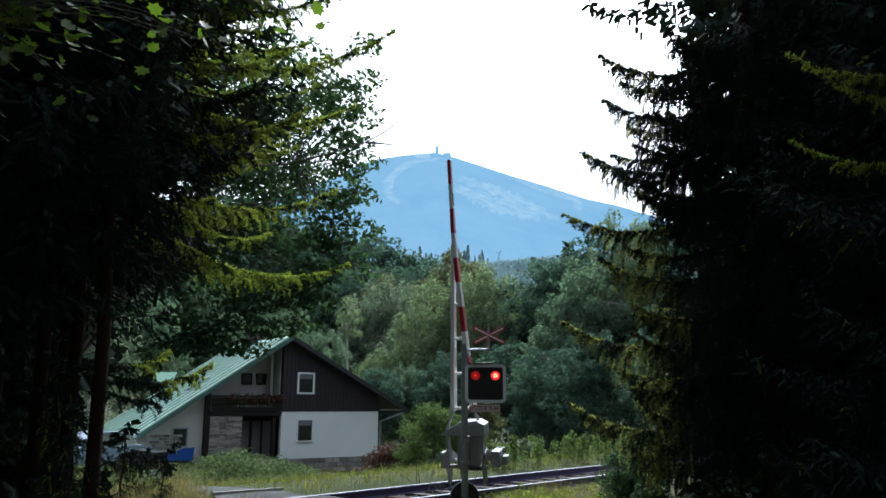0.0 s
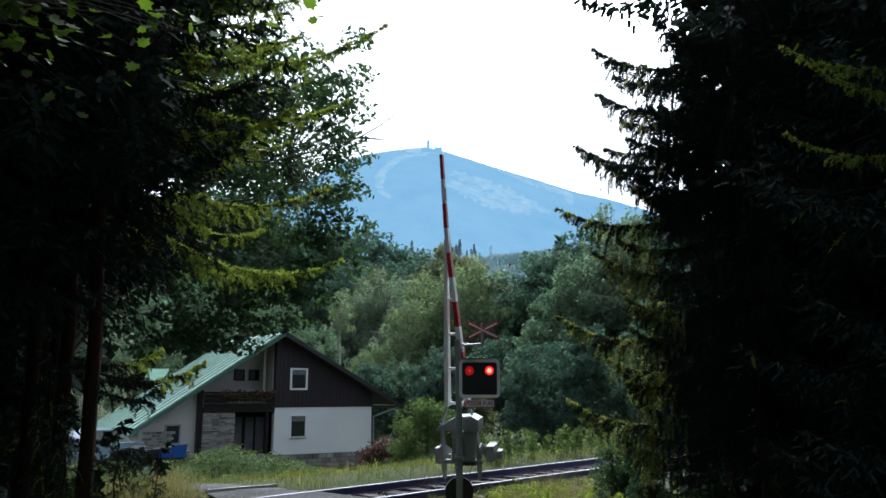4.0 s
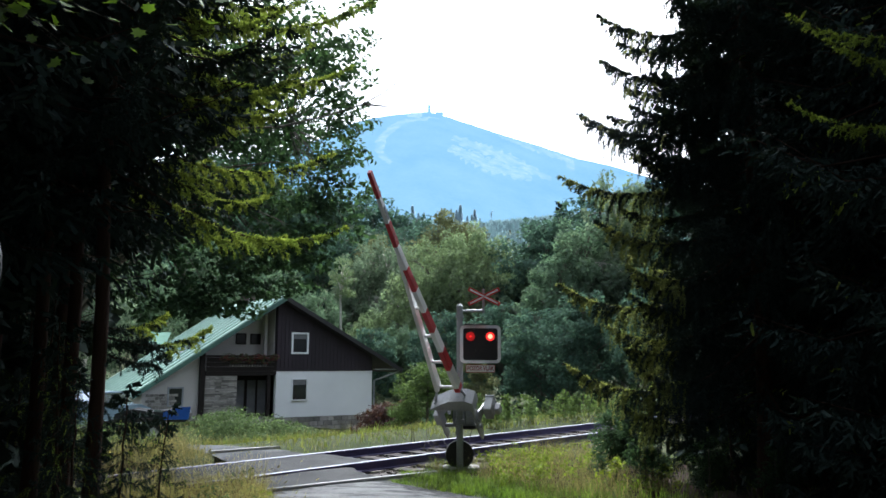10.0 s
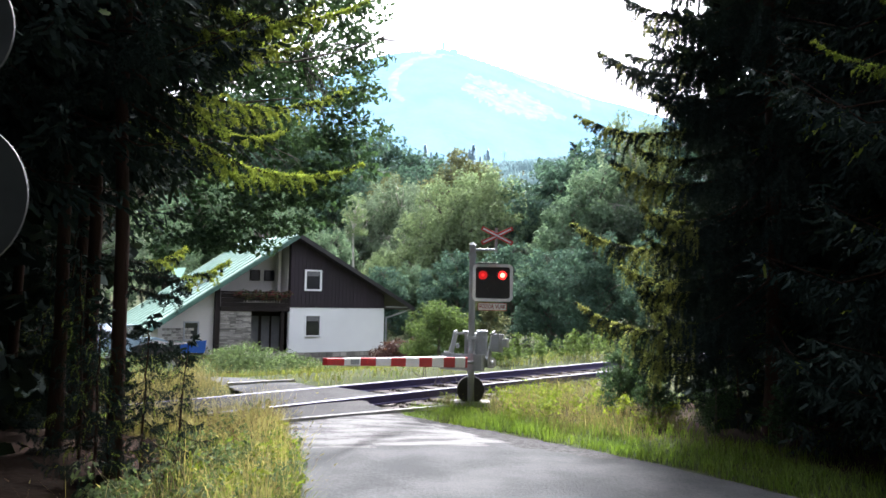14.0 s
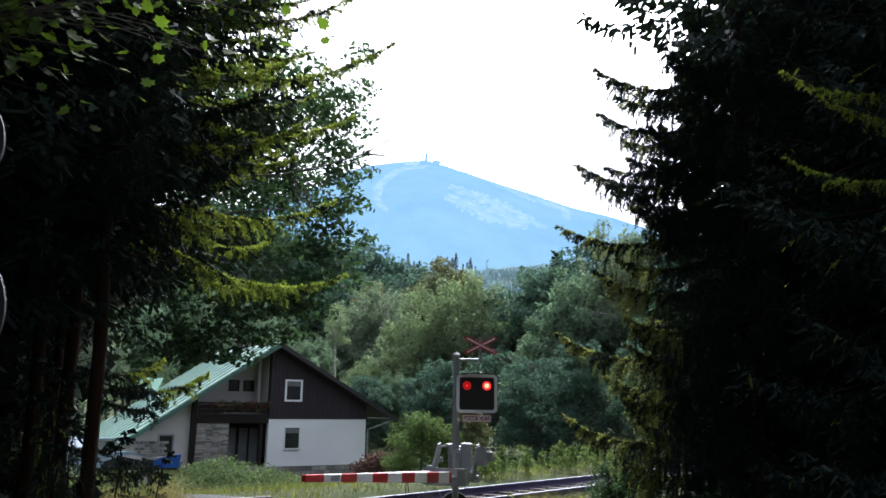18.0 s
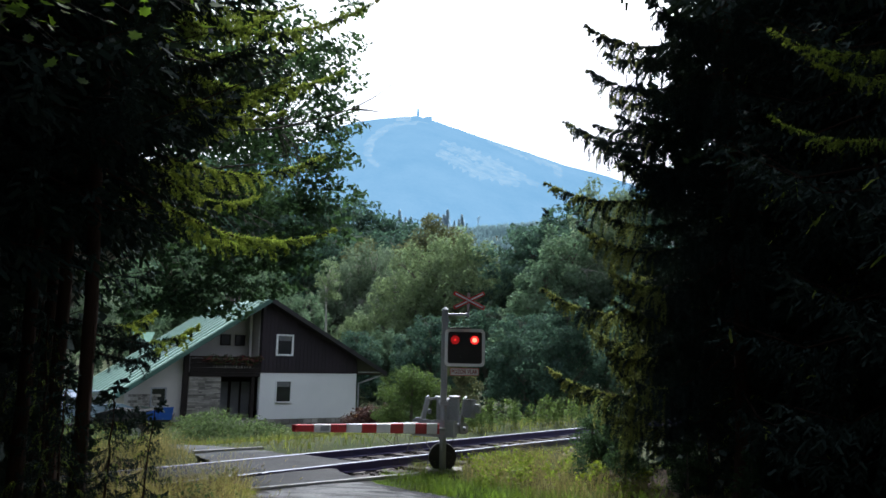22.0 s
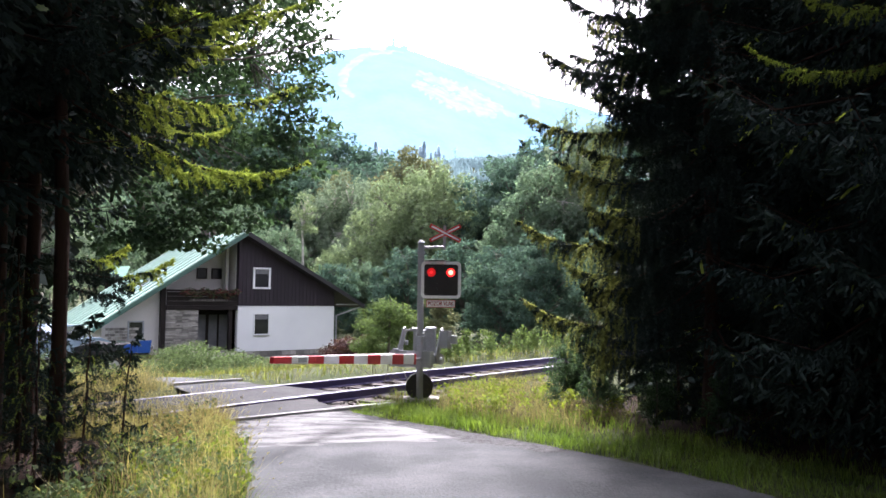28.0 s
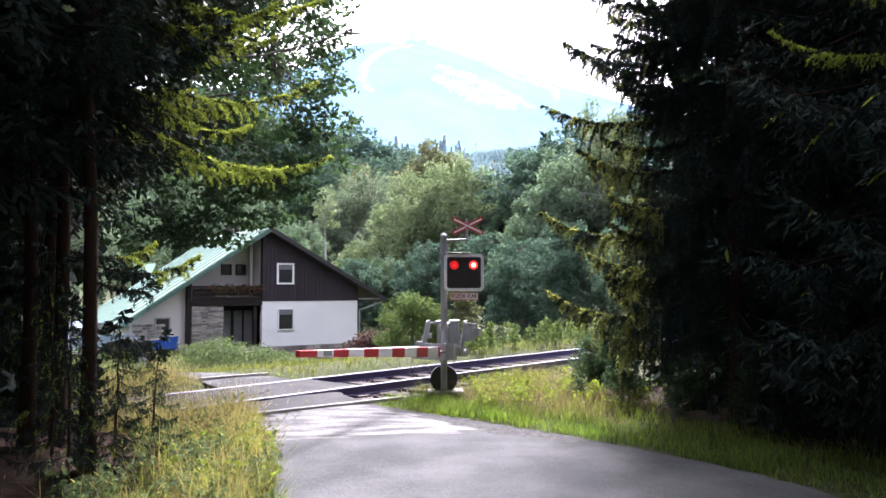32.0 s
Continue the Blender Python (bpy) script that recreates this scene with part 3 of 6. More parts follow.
    d = unit(axis * 0.85 + across * (flip * rng.uniform(0.3, 1.0, len(tw)))[:, None] + np.array([0, 0, -0.45 * droop]) + rng.normal(0, 0.15, axis.shape))
    ln = finger * big
    tip = base + d * ln[:, None]
    w = unit(np.cross(d, rng.normal(0, 1, d.shape))) * (thick * big * 0.5)[:, None]
    n = len(tw)
    v1 = np.stack([base - w, base + w, tip + w * 0.75, tip - w * 0.75], 1).reshape(-1, 3)
    a = np.arange(n) * 4
    f1 = np.concatenate([np.stack([a, a + 1, a + 2], 1), np.stack([a, a + 2, a + 3], 1)])
    # young marks shoots that take the sunlit colour, not newer growth
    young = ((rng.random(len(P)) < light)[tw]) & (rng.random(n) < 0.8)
    if toward:  # lit needle colour painted on the open, sunny side only
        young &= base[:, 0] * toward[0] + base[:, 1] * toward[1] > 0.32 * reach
    v, f, kind = v1, f1, np.tile(young, 2)
    if needles:
        idx = np.repeat(np.flatnonzero(~high[tw]), needles)
        c = base[idx] + d[idx] * (ln[idx] * rng.uniform(0.1, 1.0, len(idx)))[:, None]
        nd = unit(d[idx] * 0.75 + unit(np.cross(d[idx], rng.normal(0, 1, (len(idx), 3)))))
        ww = unit(np.cross(nd, rng.normal(0, 1, nd.shape))) * (thick * 0.17)
        v2 = np.stack([c - ww, c + ww, c + nd * (thick * rng.uniform(1.0, 1.7, len(c)))[:, None]], 1).reshape(-1, 3)
        f = np.concatenate([f1, len(v1) + np.arange(len(v2)).reshape(-1, 3)])
        v = np.concatenate([v1, v2])
        kind = np.concatenate([kind, young[idx]])
    crown = raw_mesh("crown", v, f, [NEEDLE, NEEDLE_LIGHT], kind)
    return trunk, raw_mesh("boughwork", *tubes(limbs, 3), BARK, smooth=True), crown


def curtain_spruce(seed, height, boughs, top, reach, light, stem=0.1, every=0.047, hang=0.5, step=0.030, brush=0.05, count=4, lit_to=99.0, toward=None, shoot=NEEDLE_LIGHT, droop=1.0):
    """A spruce seen from near by: long boughs with upturned tips, each hung with drooping twigs that are brushes of needles. Above the height
    top a coarser crown takes over. Each bough is a height, bearing, length and pitch."""
    rng = np.random.default_rng(seed)
    trunk, twigwork, crown = spruce_meshes(seed, height, reach, top, per_m=8, finger=0.16, thick=0.06, gap=0.10, droop=0.8, light=0.0, stem=stem, every=0.16, needles=0, fine_to=99)
    limbs, P0, D0, LN, LIT, FL = [], [], [], [], [], []
    s = np.linspace(0, 1, 9)
    for h, az, length, pitch in boughs:
        az, pitch = radians(az), radians(pitch)
        out, up = length * s * math.cos(pitch), length * (s * math.sin(pitch) - 0.13 * np.sin(s * 2.4) + 0.13 * s ** 4)
        side = rng.normal(0, 0.05) * length * s ** 2
        ca, sa = math.cos(az), math.sin(az)
        pts = np.stack([out * ca - side * sa, out * sa + side * ca, h + up], 1)
        limbs.append((pts, (0.004 + 0.007 * length) * (1 - 0.85 * s)))
        m = int(length / every)
        for sign in (-1, 0, 1):
            q = np.clip(np.linspace(0.10, 1.0, m) + rng.normal(0, 0.02, m), 0.05, 1)
            P = np.stack([np.interp(q, s, pts[:, j]) for j in range(3)], 1)
            T = unit(np.stack([np.interp(q, s, np.gradient(pts[:, j])) for j in range(3)], 1))
            d = unit(T * (rng.uniform(0.5, 1.0, m) + 0.8 * q ** 3)[:, None] + np.array([-sa, ca, 0.0]) * (sign * rng.uniform(0.4, 1.0, m))[:, None] + np.array([0, 0, 0.10]) + rng.normal(0, 0.12, (m, 3)))
            P0.append(P), D0.append(d), FL.append(droop * rng.uniform(0.35, 0.9, m) * np.clip(1.25 - q ** 2, 0.25, 1))
            LN.append((hang * (0.34 + 0.90 * np.sin(np.pi * np.clip(1.02 - q, 0, 1) ** 0.75) ** 0.8) * rng.uniform(0.55, 1.15, m) * (1 - 0.55 * q ** 5)).clip(0.07, 0.8))
            # young twigs get the lit needle colour, by height and side
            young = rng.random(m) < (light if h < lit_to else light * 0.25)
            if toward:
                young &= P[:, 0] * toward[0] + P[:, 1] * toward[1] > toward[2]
            LIT.append(young)
    P0, D0, LN, LIT = np.concatenate(P0), np.concatenate(D0), np.concatenate(LN), np.concatenate(LIT)
    n = np.maximum(3, (LN / step).astype(int))
    tw = np.repeat(np.arange(len(P0)), n)
    u = (np.arange(len(tw)) - np.repeat(np.cumsum(n) - n, n) + 0.5) / n[tw]
    ln = LN[tw]
    fall = np.concatenate(FL)[tw]
    axis = lambda v: P0[tw] + D0[tw] * (ln * v * (1 - 0.55 * v))[:, None] + np.array([0, 0, -1.0]) * (ln * fall * v ** 1.5)[:, None]
    c, c2 = axis(u), axis(u + 0.04)
    T = unit(c2 - c)
    k = np.repeat(np.arange(len(c)), count)
    rad = unit(np.cross(T[k], rng.normal(0, 1, (len(k), 3))))
    nd = unit(T[k] * rng.uniform(0.5, 1.1, len(k))[:, None] + rad)
    w = unit(np.cross(nd, rng.normal(0, 1, nd.shape))) * (brush * 0.15)
    size = brush * rng.uniform(0.7, 1.2, len(k)) * (1.1 - 0.45 * u[k])
    v = np.stack([c[k] - w, c[k] + w, c[k] + nd * size[:, None]], 1).reshape(-1, 3)
    # the coarse top and the needled boughs make one crown
    old = np.empty(len(crown.vertices) * 3, np.float32)
    crown.vertices.foreach_get("co", old)
    corners = np.empty(len(crown.loops), np.int32)
    crown.loops.foreach_get("vertex_index", corners)
    old, corners = old.reshape(-1, 3), corners.reshape(-1, 3)
    kind = np.concatenate([np.zeros(len(corners), int), LIT[tw][k].astype(int)])
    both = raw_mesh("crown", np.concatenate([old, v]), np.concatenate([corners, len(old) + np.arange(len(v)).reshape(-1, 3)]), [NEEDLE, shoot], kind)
    bpy.data.meshes.remove(crown)
    bpy.data.meshes.remove(twigwork)
    return trunk, raw_mesh("boughwork", *tubes(limbs, 5), BARK, smooth=True), both


def ring_of_boughs(seed, low, high, per_m, length, spread=0.2, pitch=-12, keep=None):
    """Boughs all round a trunk between two heights."""
    rng = np.random.default_rng(seed)
    out = []
    for i in range(int((high - low) * per_m)):
        az = (i * 137.5 + rng.normal(0, 18)) % 360
        h = low + (i + rng.random()) / per_m
        ln = length * (1 - 0.05 * (h - low)) * rng.uniform(1 - spread, 1 + spread)
        if keep is None or keep(az):
            out.append((h, az, ln, pitch + rng.normal(0, 5)))
    return out


def plant(name, meshes, m, label, category, group="", names=("trunk", "boughwork", "crown")):
    ob = thing(name, m, label, category, group)
    for nm, me in zip(names, meshes):
        tagged(part(nm, me, None, ob), kind="" if nm == "trunk" else "stuff")
    return ob


def leaf_cloud(rng, centres, radii, counts, size, mats, squash=0.75, shell=0.5, three=False):
    """Small folded leaves round the lobes of a crown."""
    cs = np.repeat(centres, counts, axis=0)
    rr = np.repeat(radii, counts)
    d = unit(rng.normal(0, 1, cs.shape))
    rad = rr * (shell + (1 - shell) * rng.random(len(cs))) ** 0.6 * rng.uniform(0.75, 1.12, len(cs))
    p = cs + d * rad[:, None] * np.array([1, 1, squash])
    nrm = unit(d * 0.5 + rng.normal(0, 0.6, d.shape) + np.array([0, 0, 0.5]))
    a = unit(np.cross(nrm, rng.normal(0, 1, d.shape)))
    b = np.cross(nrm, a)
    s = size * rng.uniform(0.6, 1.3, len(p))[:, None]
    if three:
        v = np.stack([p - a * s, p + a * s * 0.7 + b * s * 0.6, p + a * s * 0.5 - b * s * 0.6], 1).reshape(-1, 3)
        return v, np.arange(len(v)).reshape(-1, 3)
    v = np.stack([p - a * s, p + b * s * 0.55 + nrm * s * 0.12, p + a * s, p - b * s * 0.55 + nrm * s * 0.12], 1).reshape(-1, 3)
    return v, np.arange(len(v)).reshape(-1, 4)


def broad_meshes(seed, height, width, first, lobes, leaves, size, leaf, bark, lobe_r=0.28, tall=1.0, extra=None, three=False, squash=0.75):
    """Trunk, limbs and leaves of a broad-leaved tree or shrub at the origin."""
    rng = np.random.default_rng(seed)
    k = 9
    hz = np.linspace(-0.3, height * 0.86, k)
    wob = np.stack([np.cumsum(rng.normal(0, 0.012 * height / 3, k)), np.cumsum(rng.normal(0, 0.012 * height / 3, k)), hz], 1)
    trunk = raw_mesh("trunk", *tubes([(wob, (0.016 * height + 0.015) * (1 - 0.88 * np.linspace(0, 1, k)) + 0.01)], 8), bark, smooth=True)
    d = unit(rng.normal(0, 1, (lobes, 3)))
    rr = rng.random(lobes) ** 0.36
    mid = (first + height) / 2
    half = (height - first) / 2
    c = d * rr[:, None] * np.array([width / 2, width / 2, half * tall]) * 0.86
    c[:, :2] *= (1.05 - 0.35 * np.clip(c[:, 2:3] / half, -0.4, 1))
    c[:, 2] += mid
    radii = width * lobe_r * rng.uniform(0.6, 1.25, lobes)
    if extra is not None:  # low boughs
        c, radii = np.concatenate([c, extra]), np.concatenate([radii, np.full(len(extra), width * lobe_r * 0.68)])
    limbs, mains = [], []
    main = min(len(c), max(8, len(c) // 9))
    for i, q in enumerate(c):
        if i < main:
            h = np.clip(q[2] - 0.45 * math.hypot(q[0], q[1]) - 0.1 * height, first * 0.6, height * 0.8)
            a = np.array([np.interp(h, hz, wob[:, 0]), np.interp(h, hz, wob[:, 1]), h])
            s = np.linspace(0, 1, 5)[:, None]
            pts = a + (q - a) * s + np.array([0, 0, 0.08 * height]) * np.sin(s * np.pi) * 0.5 + rng.normal(0, 0.012 * height, (5, 3)) * s
            limbs.append((pts, (0.006 * height + 0.006) * (1 - 0.8 * s[:, 0])))
            mains.append(pts[2:])
            near = pts[3]
        else:
            spots = np.concatenate(mains)
            near = spots[np.argmin(np.linalg.norm(spots - q, axis=1))]
            limbs.append((np.stack([near, (near + q) / 2 + rng.normal(0, 0.02 * width, 3), q]), np.array([0.0016, 0.001, 0.0006]) * height * 0.8))
    counts = np.maximum(4, (leaves * radii ** 2 / (radii ** 2).sum()).astype(int))
    v, f = leaf_cloud(rng, c, radii, counts, size, leaf, squash, 0.5, three)
    crown = raw_mesh("crown", v, f, leaf)
    return trunk, raw_mesh("boughwork", *tubes(limbs, 3), bark, smooth=True), crown


def blades(seed, x, y, z, height, width, lean, mat, name, label, heads=0.0, head_mat=None):
    """Bent blades of grass, each of two pieces."""
    rng = np.random.default_rng(seed)
    n = len(x)
    h = height * rng.uniform(0.5, 1.25, n)
    a = rng.uniform(0, 6.283, n)
    d = np.stack([np.cos(a), np.sin(a), 0 * a], 1)
    w = np.stack([-np.sin(a), np.cos(a), 0 * a], 1) * (width * rng.uniform(0.6, 1.3, n))[:, None]
    p = np.stack([x, y, z], 1)
    ln = (lean * rng.uniform(0.1, 1.2, n))[:, None] * h[:, None]
    up = np.array([0, 0, 1.0])
    mid = p + up * (h * 0.6)[:, None] + d * ln * 0.35
    tip = p + up * h[:, None] + d * ln
    v = np.stack([p - w, p + w, mid + w * 0.8, mid - w * 0.8, tip], 1).reshape(-1, 3)
    i = np.arange(n) * 5
    f = np.concatenate([np.stack([i, i + 1, i + 2], 1), np.stack([i, i + 2, i + 3], 1), np.stack([i + 3, i + 2, i + 4], 1)])
    mats, idx = [mat], None
    if heads:
        m = max(1, int(n * heads))
        t, hh = tip[:m], np.mean(height) * 0.08 * rng.uniform(0.6, 1.3, m)
        ww = w[:m] * 1.2
        hv = np.stack([t, t + ww + up * (hh * 0.4)[:, None], t + up * hh[:, None] + d[:m] * 0.03, t - ww + up * (hh * 0.4)[:, None]], 1).reshape(-1, 3)
        k = len(v) + np.arange(m) * 4
        idx = np.r_[np.zeros(len(f), int), np.ones(2 * m, int)]
        f = np.concatenate([f, np.stack([k, k + 1, k + 2], 1), np.stack([k, k + 2, k + 3], 1)])
        v = np.concatenate([v, hv])
        mats = [mat, head_mat or mat]
    ob = new(name, raw_mesh(name, v, f, mats, idx))
    return tagged(ob, label, "grass", kind="stuff")


ground()
road()
railway()


# ---- crossing ----
def white_lines():
    for a, b, w in (((-2.15, 10.25), (0.2, 12.0), 0.075), ((-3.9, 14.6), (-2.8, 15.45), 0.085)):
        a, b = np.array(a), np.array(b)
        d = unit(b - a)
        n = np.array([-d[1], d[0]]) * w / 2
        bm = flat([tuple(a - n), tuple(b - n), tuple(b + n), tuple(a + n)], 0.045, 0.05)
        tagged(part("concrete_edging", bm, PALE, None), "pale concrete edging strip across the road", "edging", kind="structure")
    for t0, t1 in ((-0.70, 0.70),):
        bm = box(-7.5, t0, -0.1, -1.9, t1, 0.045, 0.01)
        ob = part("crossing_panel", bm, ASPHALT_DARK, None)
        ob.matrix_world = TRACK
        tagged(ob, "dark worn asphalt panel between the rails", "crossing panel", kind="structure")


def text_mesh(s, size):
    cu = bpy.data.curves.new("text", "FONT")
    cu.body, cu.size, cu.extrude = s, size, 0.002
    cu.offset = 0.0018
    cu.align_x, cu.align_y = "CENTER", "CENTER"
    tmp = bpy.data.objects.new("text", cu)
    scene.collection.objects.link(tmp)
    me = bpy.data.meshes.new_from_object(tmp.evaluated_get(bpy.context.evaluated_depsgraph_get()))
    bpy.data.objects.remove(tmp)
    me.materials.clear()
    return me


def rounded(w, h, r, k=5):
    pts = []
    for cx, cz, a0 in ((w / 2 - r, h / 2 - r, 0), (-w / 2 + r, h / 2 - r, 90), (-w / 2 + r, -h / 2 + r, 180), (w / 2 - r, -h / 2 + r, 270)):
        for i in range(k + 1):
            a = radians(a0 + 90 * i / k)
            pts.append((cx + r * math.cos(a), cz + r * math.sin(a)))
    return pts


def disc(r, y0, y1, cx=0.0, cz=0.0, k=24):
    return prism([(cx + r * math.cos(2 * math.pi * i / k), cz + r * math.sin(2 * math.pi * i / k)) for i in range(k)], y0, y1)


LAMPS = []


def tubes_mesh(name, paths, mat, sides=8):
    return raw_mesh(name, *tubes(paths, sides), mat, smooth=True)


def lamp_disc():
    """A turning disc behind the lamp's rim: one face glows, the other is nearly dark."""
    bm = bmesh.new()
    k = 24
    for r, y, mat, face in ((0.075, -0.004, 0, -1), (0.042, -0.006, 1, -1), (0.075, 0.004, 2, 1), (0.018, 0.006, 0, 1)):
        ring = [bm.verts.new((r * math.cos(2 * math.pi * i / k), y, r * math.sin(2 * math.pi * i / k))) for i in range(k)]
        f = bm.faces.new(ring if face < 0 else ring[::-1])
        f.material_index = mat
    ob = part("lamp_disc", bm, LAMP_ON, None, "red lamp that flashes in turn with its neighbour")
    ob.data.materials.append(LAMP_CORE)
    ob.data.materials.append(LAMP_DIM)
    return ob


def crossing_signal():
    s = thing("crossing_signal", pose(0.585, 12.55, 0.0) @ Matrix.Scale(0.944, 4), "grey level-crossing signal with two red lamps and a warning cross", "railway signal")
    part("mast", rod((0, 0, 0.0), (0, 0, 2.72), 0.058, 0.055, 14), GALV, s, smooth=False)
    part("mast_cap", rod((0, 0, 2.72), (0, 0, 2.77), 0.066, 0.02, 14), GALV, s)
    part("clamp", rod((0, 0, 2.52), (0, 0, 2.57), 0.07, 0.07, 12), GALV, s)
    part("clamp", rod((0, 0, 1.12), (0, 0, 1.17), 0.07, 0.07, 12), GALV, s)
    part("footing", box(-0.28, -0.14, -0.16, 0.34, 0.32, 0.03, 0.02), CONCRETE, s, "mossy concrete footing")
    part("drum", disc(0.235, 0.03, 0.26, 0.0, 0.22, 28), BLACKPAINT, s, "round black drum at the foot")
    part("drum_hub", disc(0.09, 0.0, 0.04, 0.06, 0.22, 12), BLACKPAINT, s)
    part("bracket", rod((0, 0, 2.64), (0.42, 0.02, 2.65), 0.022, 0.022, 8), GALV, s)
    part("cross_stem", rod((0.41, 0.03, 2.60), (0.41, 0.03, 3.03), 0.024, 0.024, 8), GALV, s)
    cross = part("warning_cross", box(-0.02, -0.012, -0.02, 0.02, 0.0, 0.02), SIGNRED, s, "red and white diagonal warning cross")
    cross.matrix_basis = pose(0.42, -0.01, 2.89)
    for k, sign in enumerate((1, -1)):
        arm = part("cross_arm", box(-0.30, -0.014 - 0.006 * k, -0.036, 0.30, -0.004 - 0.006 * k, 0.036, 0.003), SIGNRED, cross)
        arm.matrix_basis = pose(0, 0, 0, 0, -sign * 26.5, 0)
        line = part("white_band", box(-0.27, -0.020 - 0.006 * k, -0.013, 0.27, -0.012 - 0.006 * k, 0.013), WHITE, cross)
        line.matrix_basis = pose(0, 0, 0, 0, -sign * 26.5, 0)
    panel = part("signal_panel", prism(rounded(0.68, 0.63, 0.07), -0.13, -0.105), BLACKPAINT, s, "black backing panel with a white rim")
    panel.matrix_basis = pose(0.345, 0.0, 2.07)
    outer, inner = rounded(0.69, 0.64, 0.075), rounded(0.588, 0.538, 0.04)
    bm = bmesh.new()
    k = len(outer)
    rings = [[bm.verts.new((x, y, z)) for x, z in pts] for pts, y in ((outer, -0.108), (outer, -0.14), (inner, -0.14), (inner, -0.108))]
    for a, b in zip(rings, rings[1:]):
        for i in range(k):
            bm.faces.new((a[i], a[(i + 1) % k], b[(i + 1) % k], b[i]))
    bmesh.ops.recalc_face_normals(bm, faces=bm.faces)
    part("white_rim", bm, WHITE, panel)
    part("rear_box", box(-0.22, -0.105, -0.2, 0.22, 0.06, 0.22, 0.02), GREYPAINT, panel)
    part("sun_roof", box(-0.27, -0.2, 0.325, 0.10, 0.02, 0.345, 0.005), BLACKPAINT, panel)
    for i, x in enumerate((-0.17, 0.165)):
        hood = bmesh.new()
        k = 20
        ring = []
        for y, r in ((-0.13, 0.1), (-0.19, 0.1)):
            ring.append([hood.verts.new((x + r * math.cos(radians(a)), y, 0.13 + r * math.sin(radians(a)))) for a in np.linspace(-10, 190, k)])
        for j in range(k - 1):
            hood.faces.new((ring[0][j], ring[0][j + 1], ring[1][j + 1], ring[1][j]))
        part("lamp_hood", hood, BLACKPAINT, panel)
        part("lamp_ring", disc(0.095, -0.142, -0.128, x, 0.13), BLACKPAINT, panel)
        lamp = lamp_disc()
        lamp.parent = panel
        lamp.matrix_basis = pose(x, -0.15, 0.13)
        LAMPS.append((lamp, x))
    part("third_lamp", disc(0.085, -0.145, -0.128, 0.0, -0.12), BLACKPAINT, panel, "dark unlit lamp")
    plate = part("sign_plate", box(-0.245, -0.012, -0.062, 0.245, 0.0, 0.062, 0.004), WHITE, s, "white plate with red lettering and rim")
    plate.matrix_basis = pose(0.345, -0.11, 1.66)
    for x0, z0, x1, z1 in ((-0.245, 0.055, 0.245, 0.062), (-0.245, -0.062, 0.245, -0.055), (-0.245, -0.055, -0.238, 0.055), (0.238, -0.055, 0.245, 0.055)):
        part("rim_strip", box(x0, -0.0155, z0, x1, -0.0125, z1), SIGNRED, plate)
    me = text_mesh("POZOR VLAK", 0.10)
    me.materials.append(LETTER)
    t = part("lettering", me, None, plate)
    t.matrix_basis = pose(0, -0.0155, 0, 90, 0, 0) @ Matrix.Diagonal((0.74, 1, 1, 1))


PIVOT = (0.637, 12.94, 0.638)
BOOM_YAW = 248.5  # the boom's way over the road


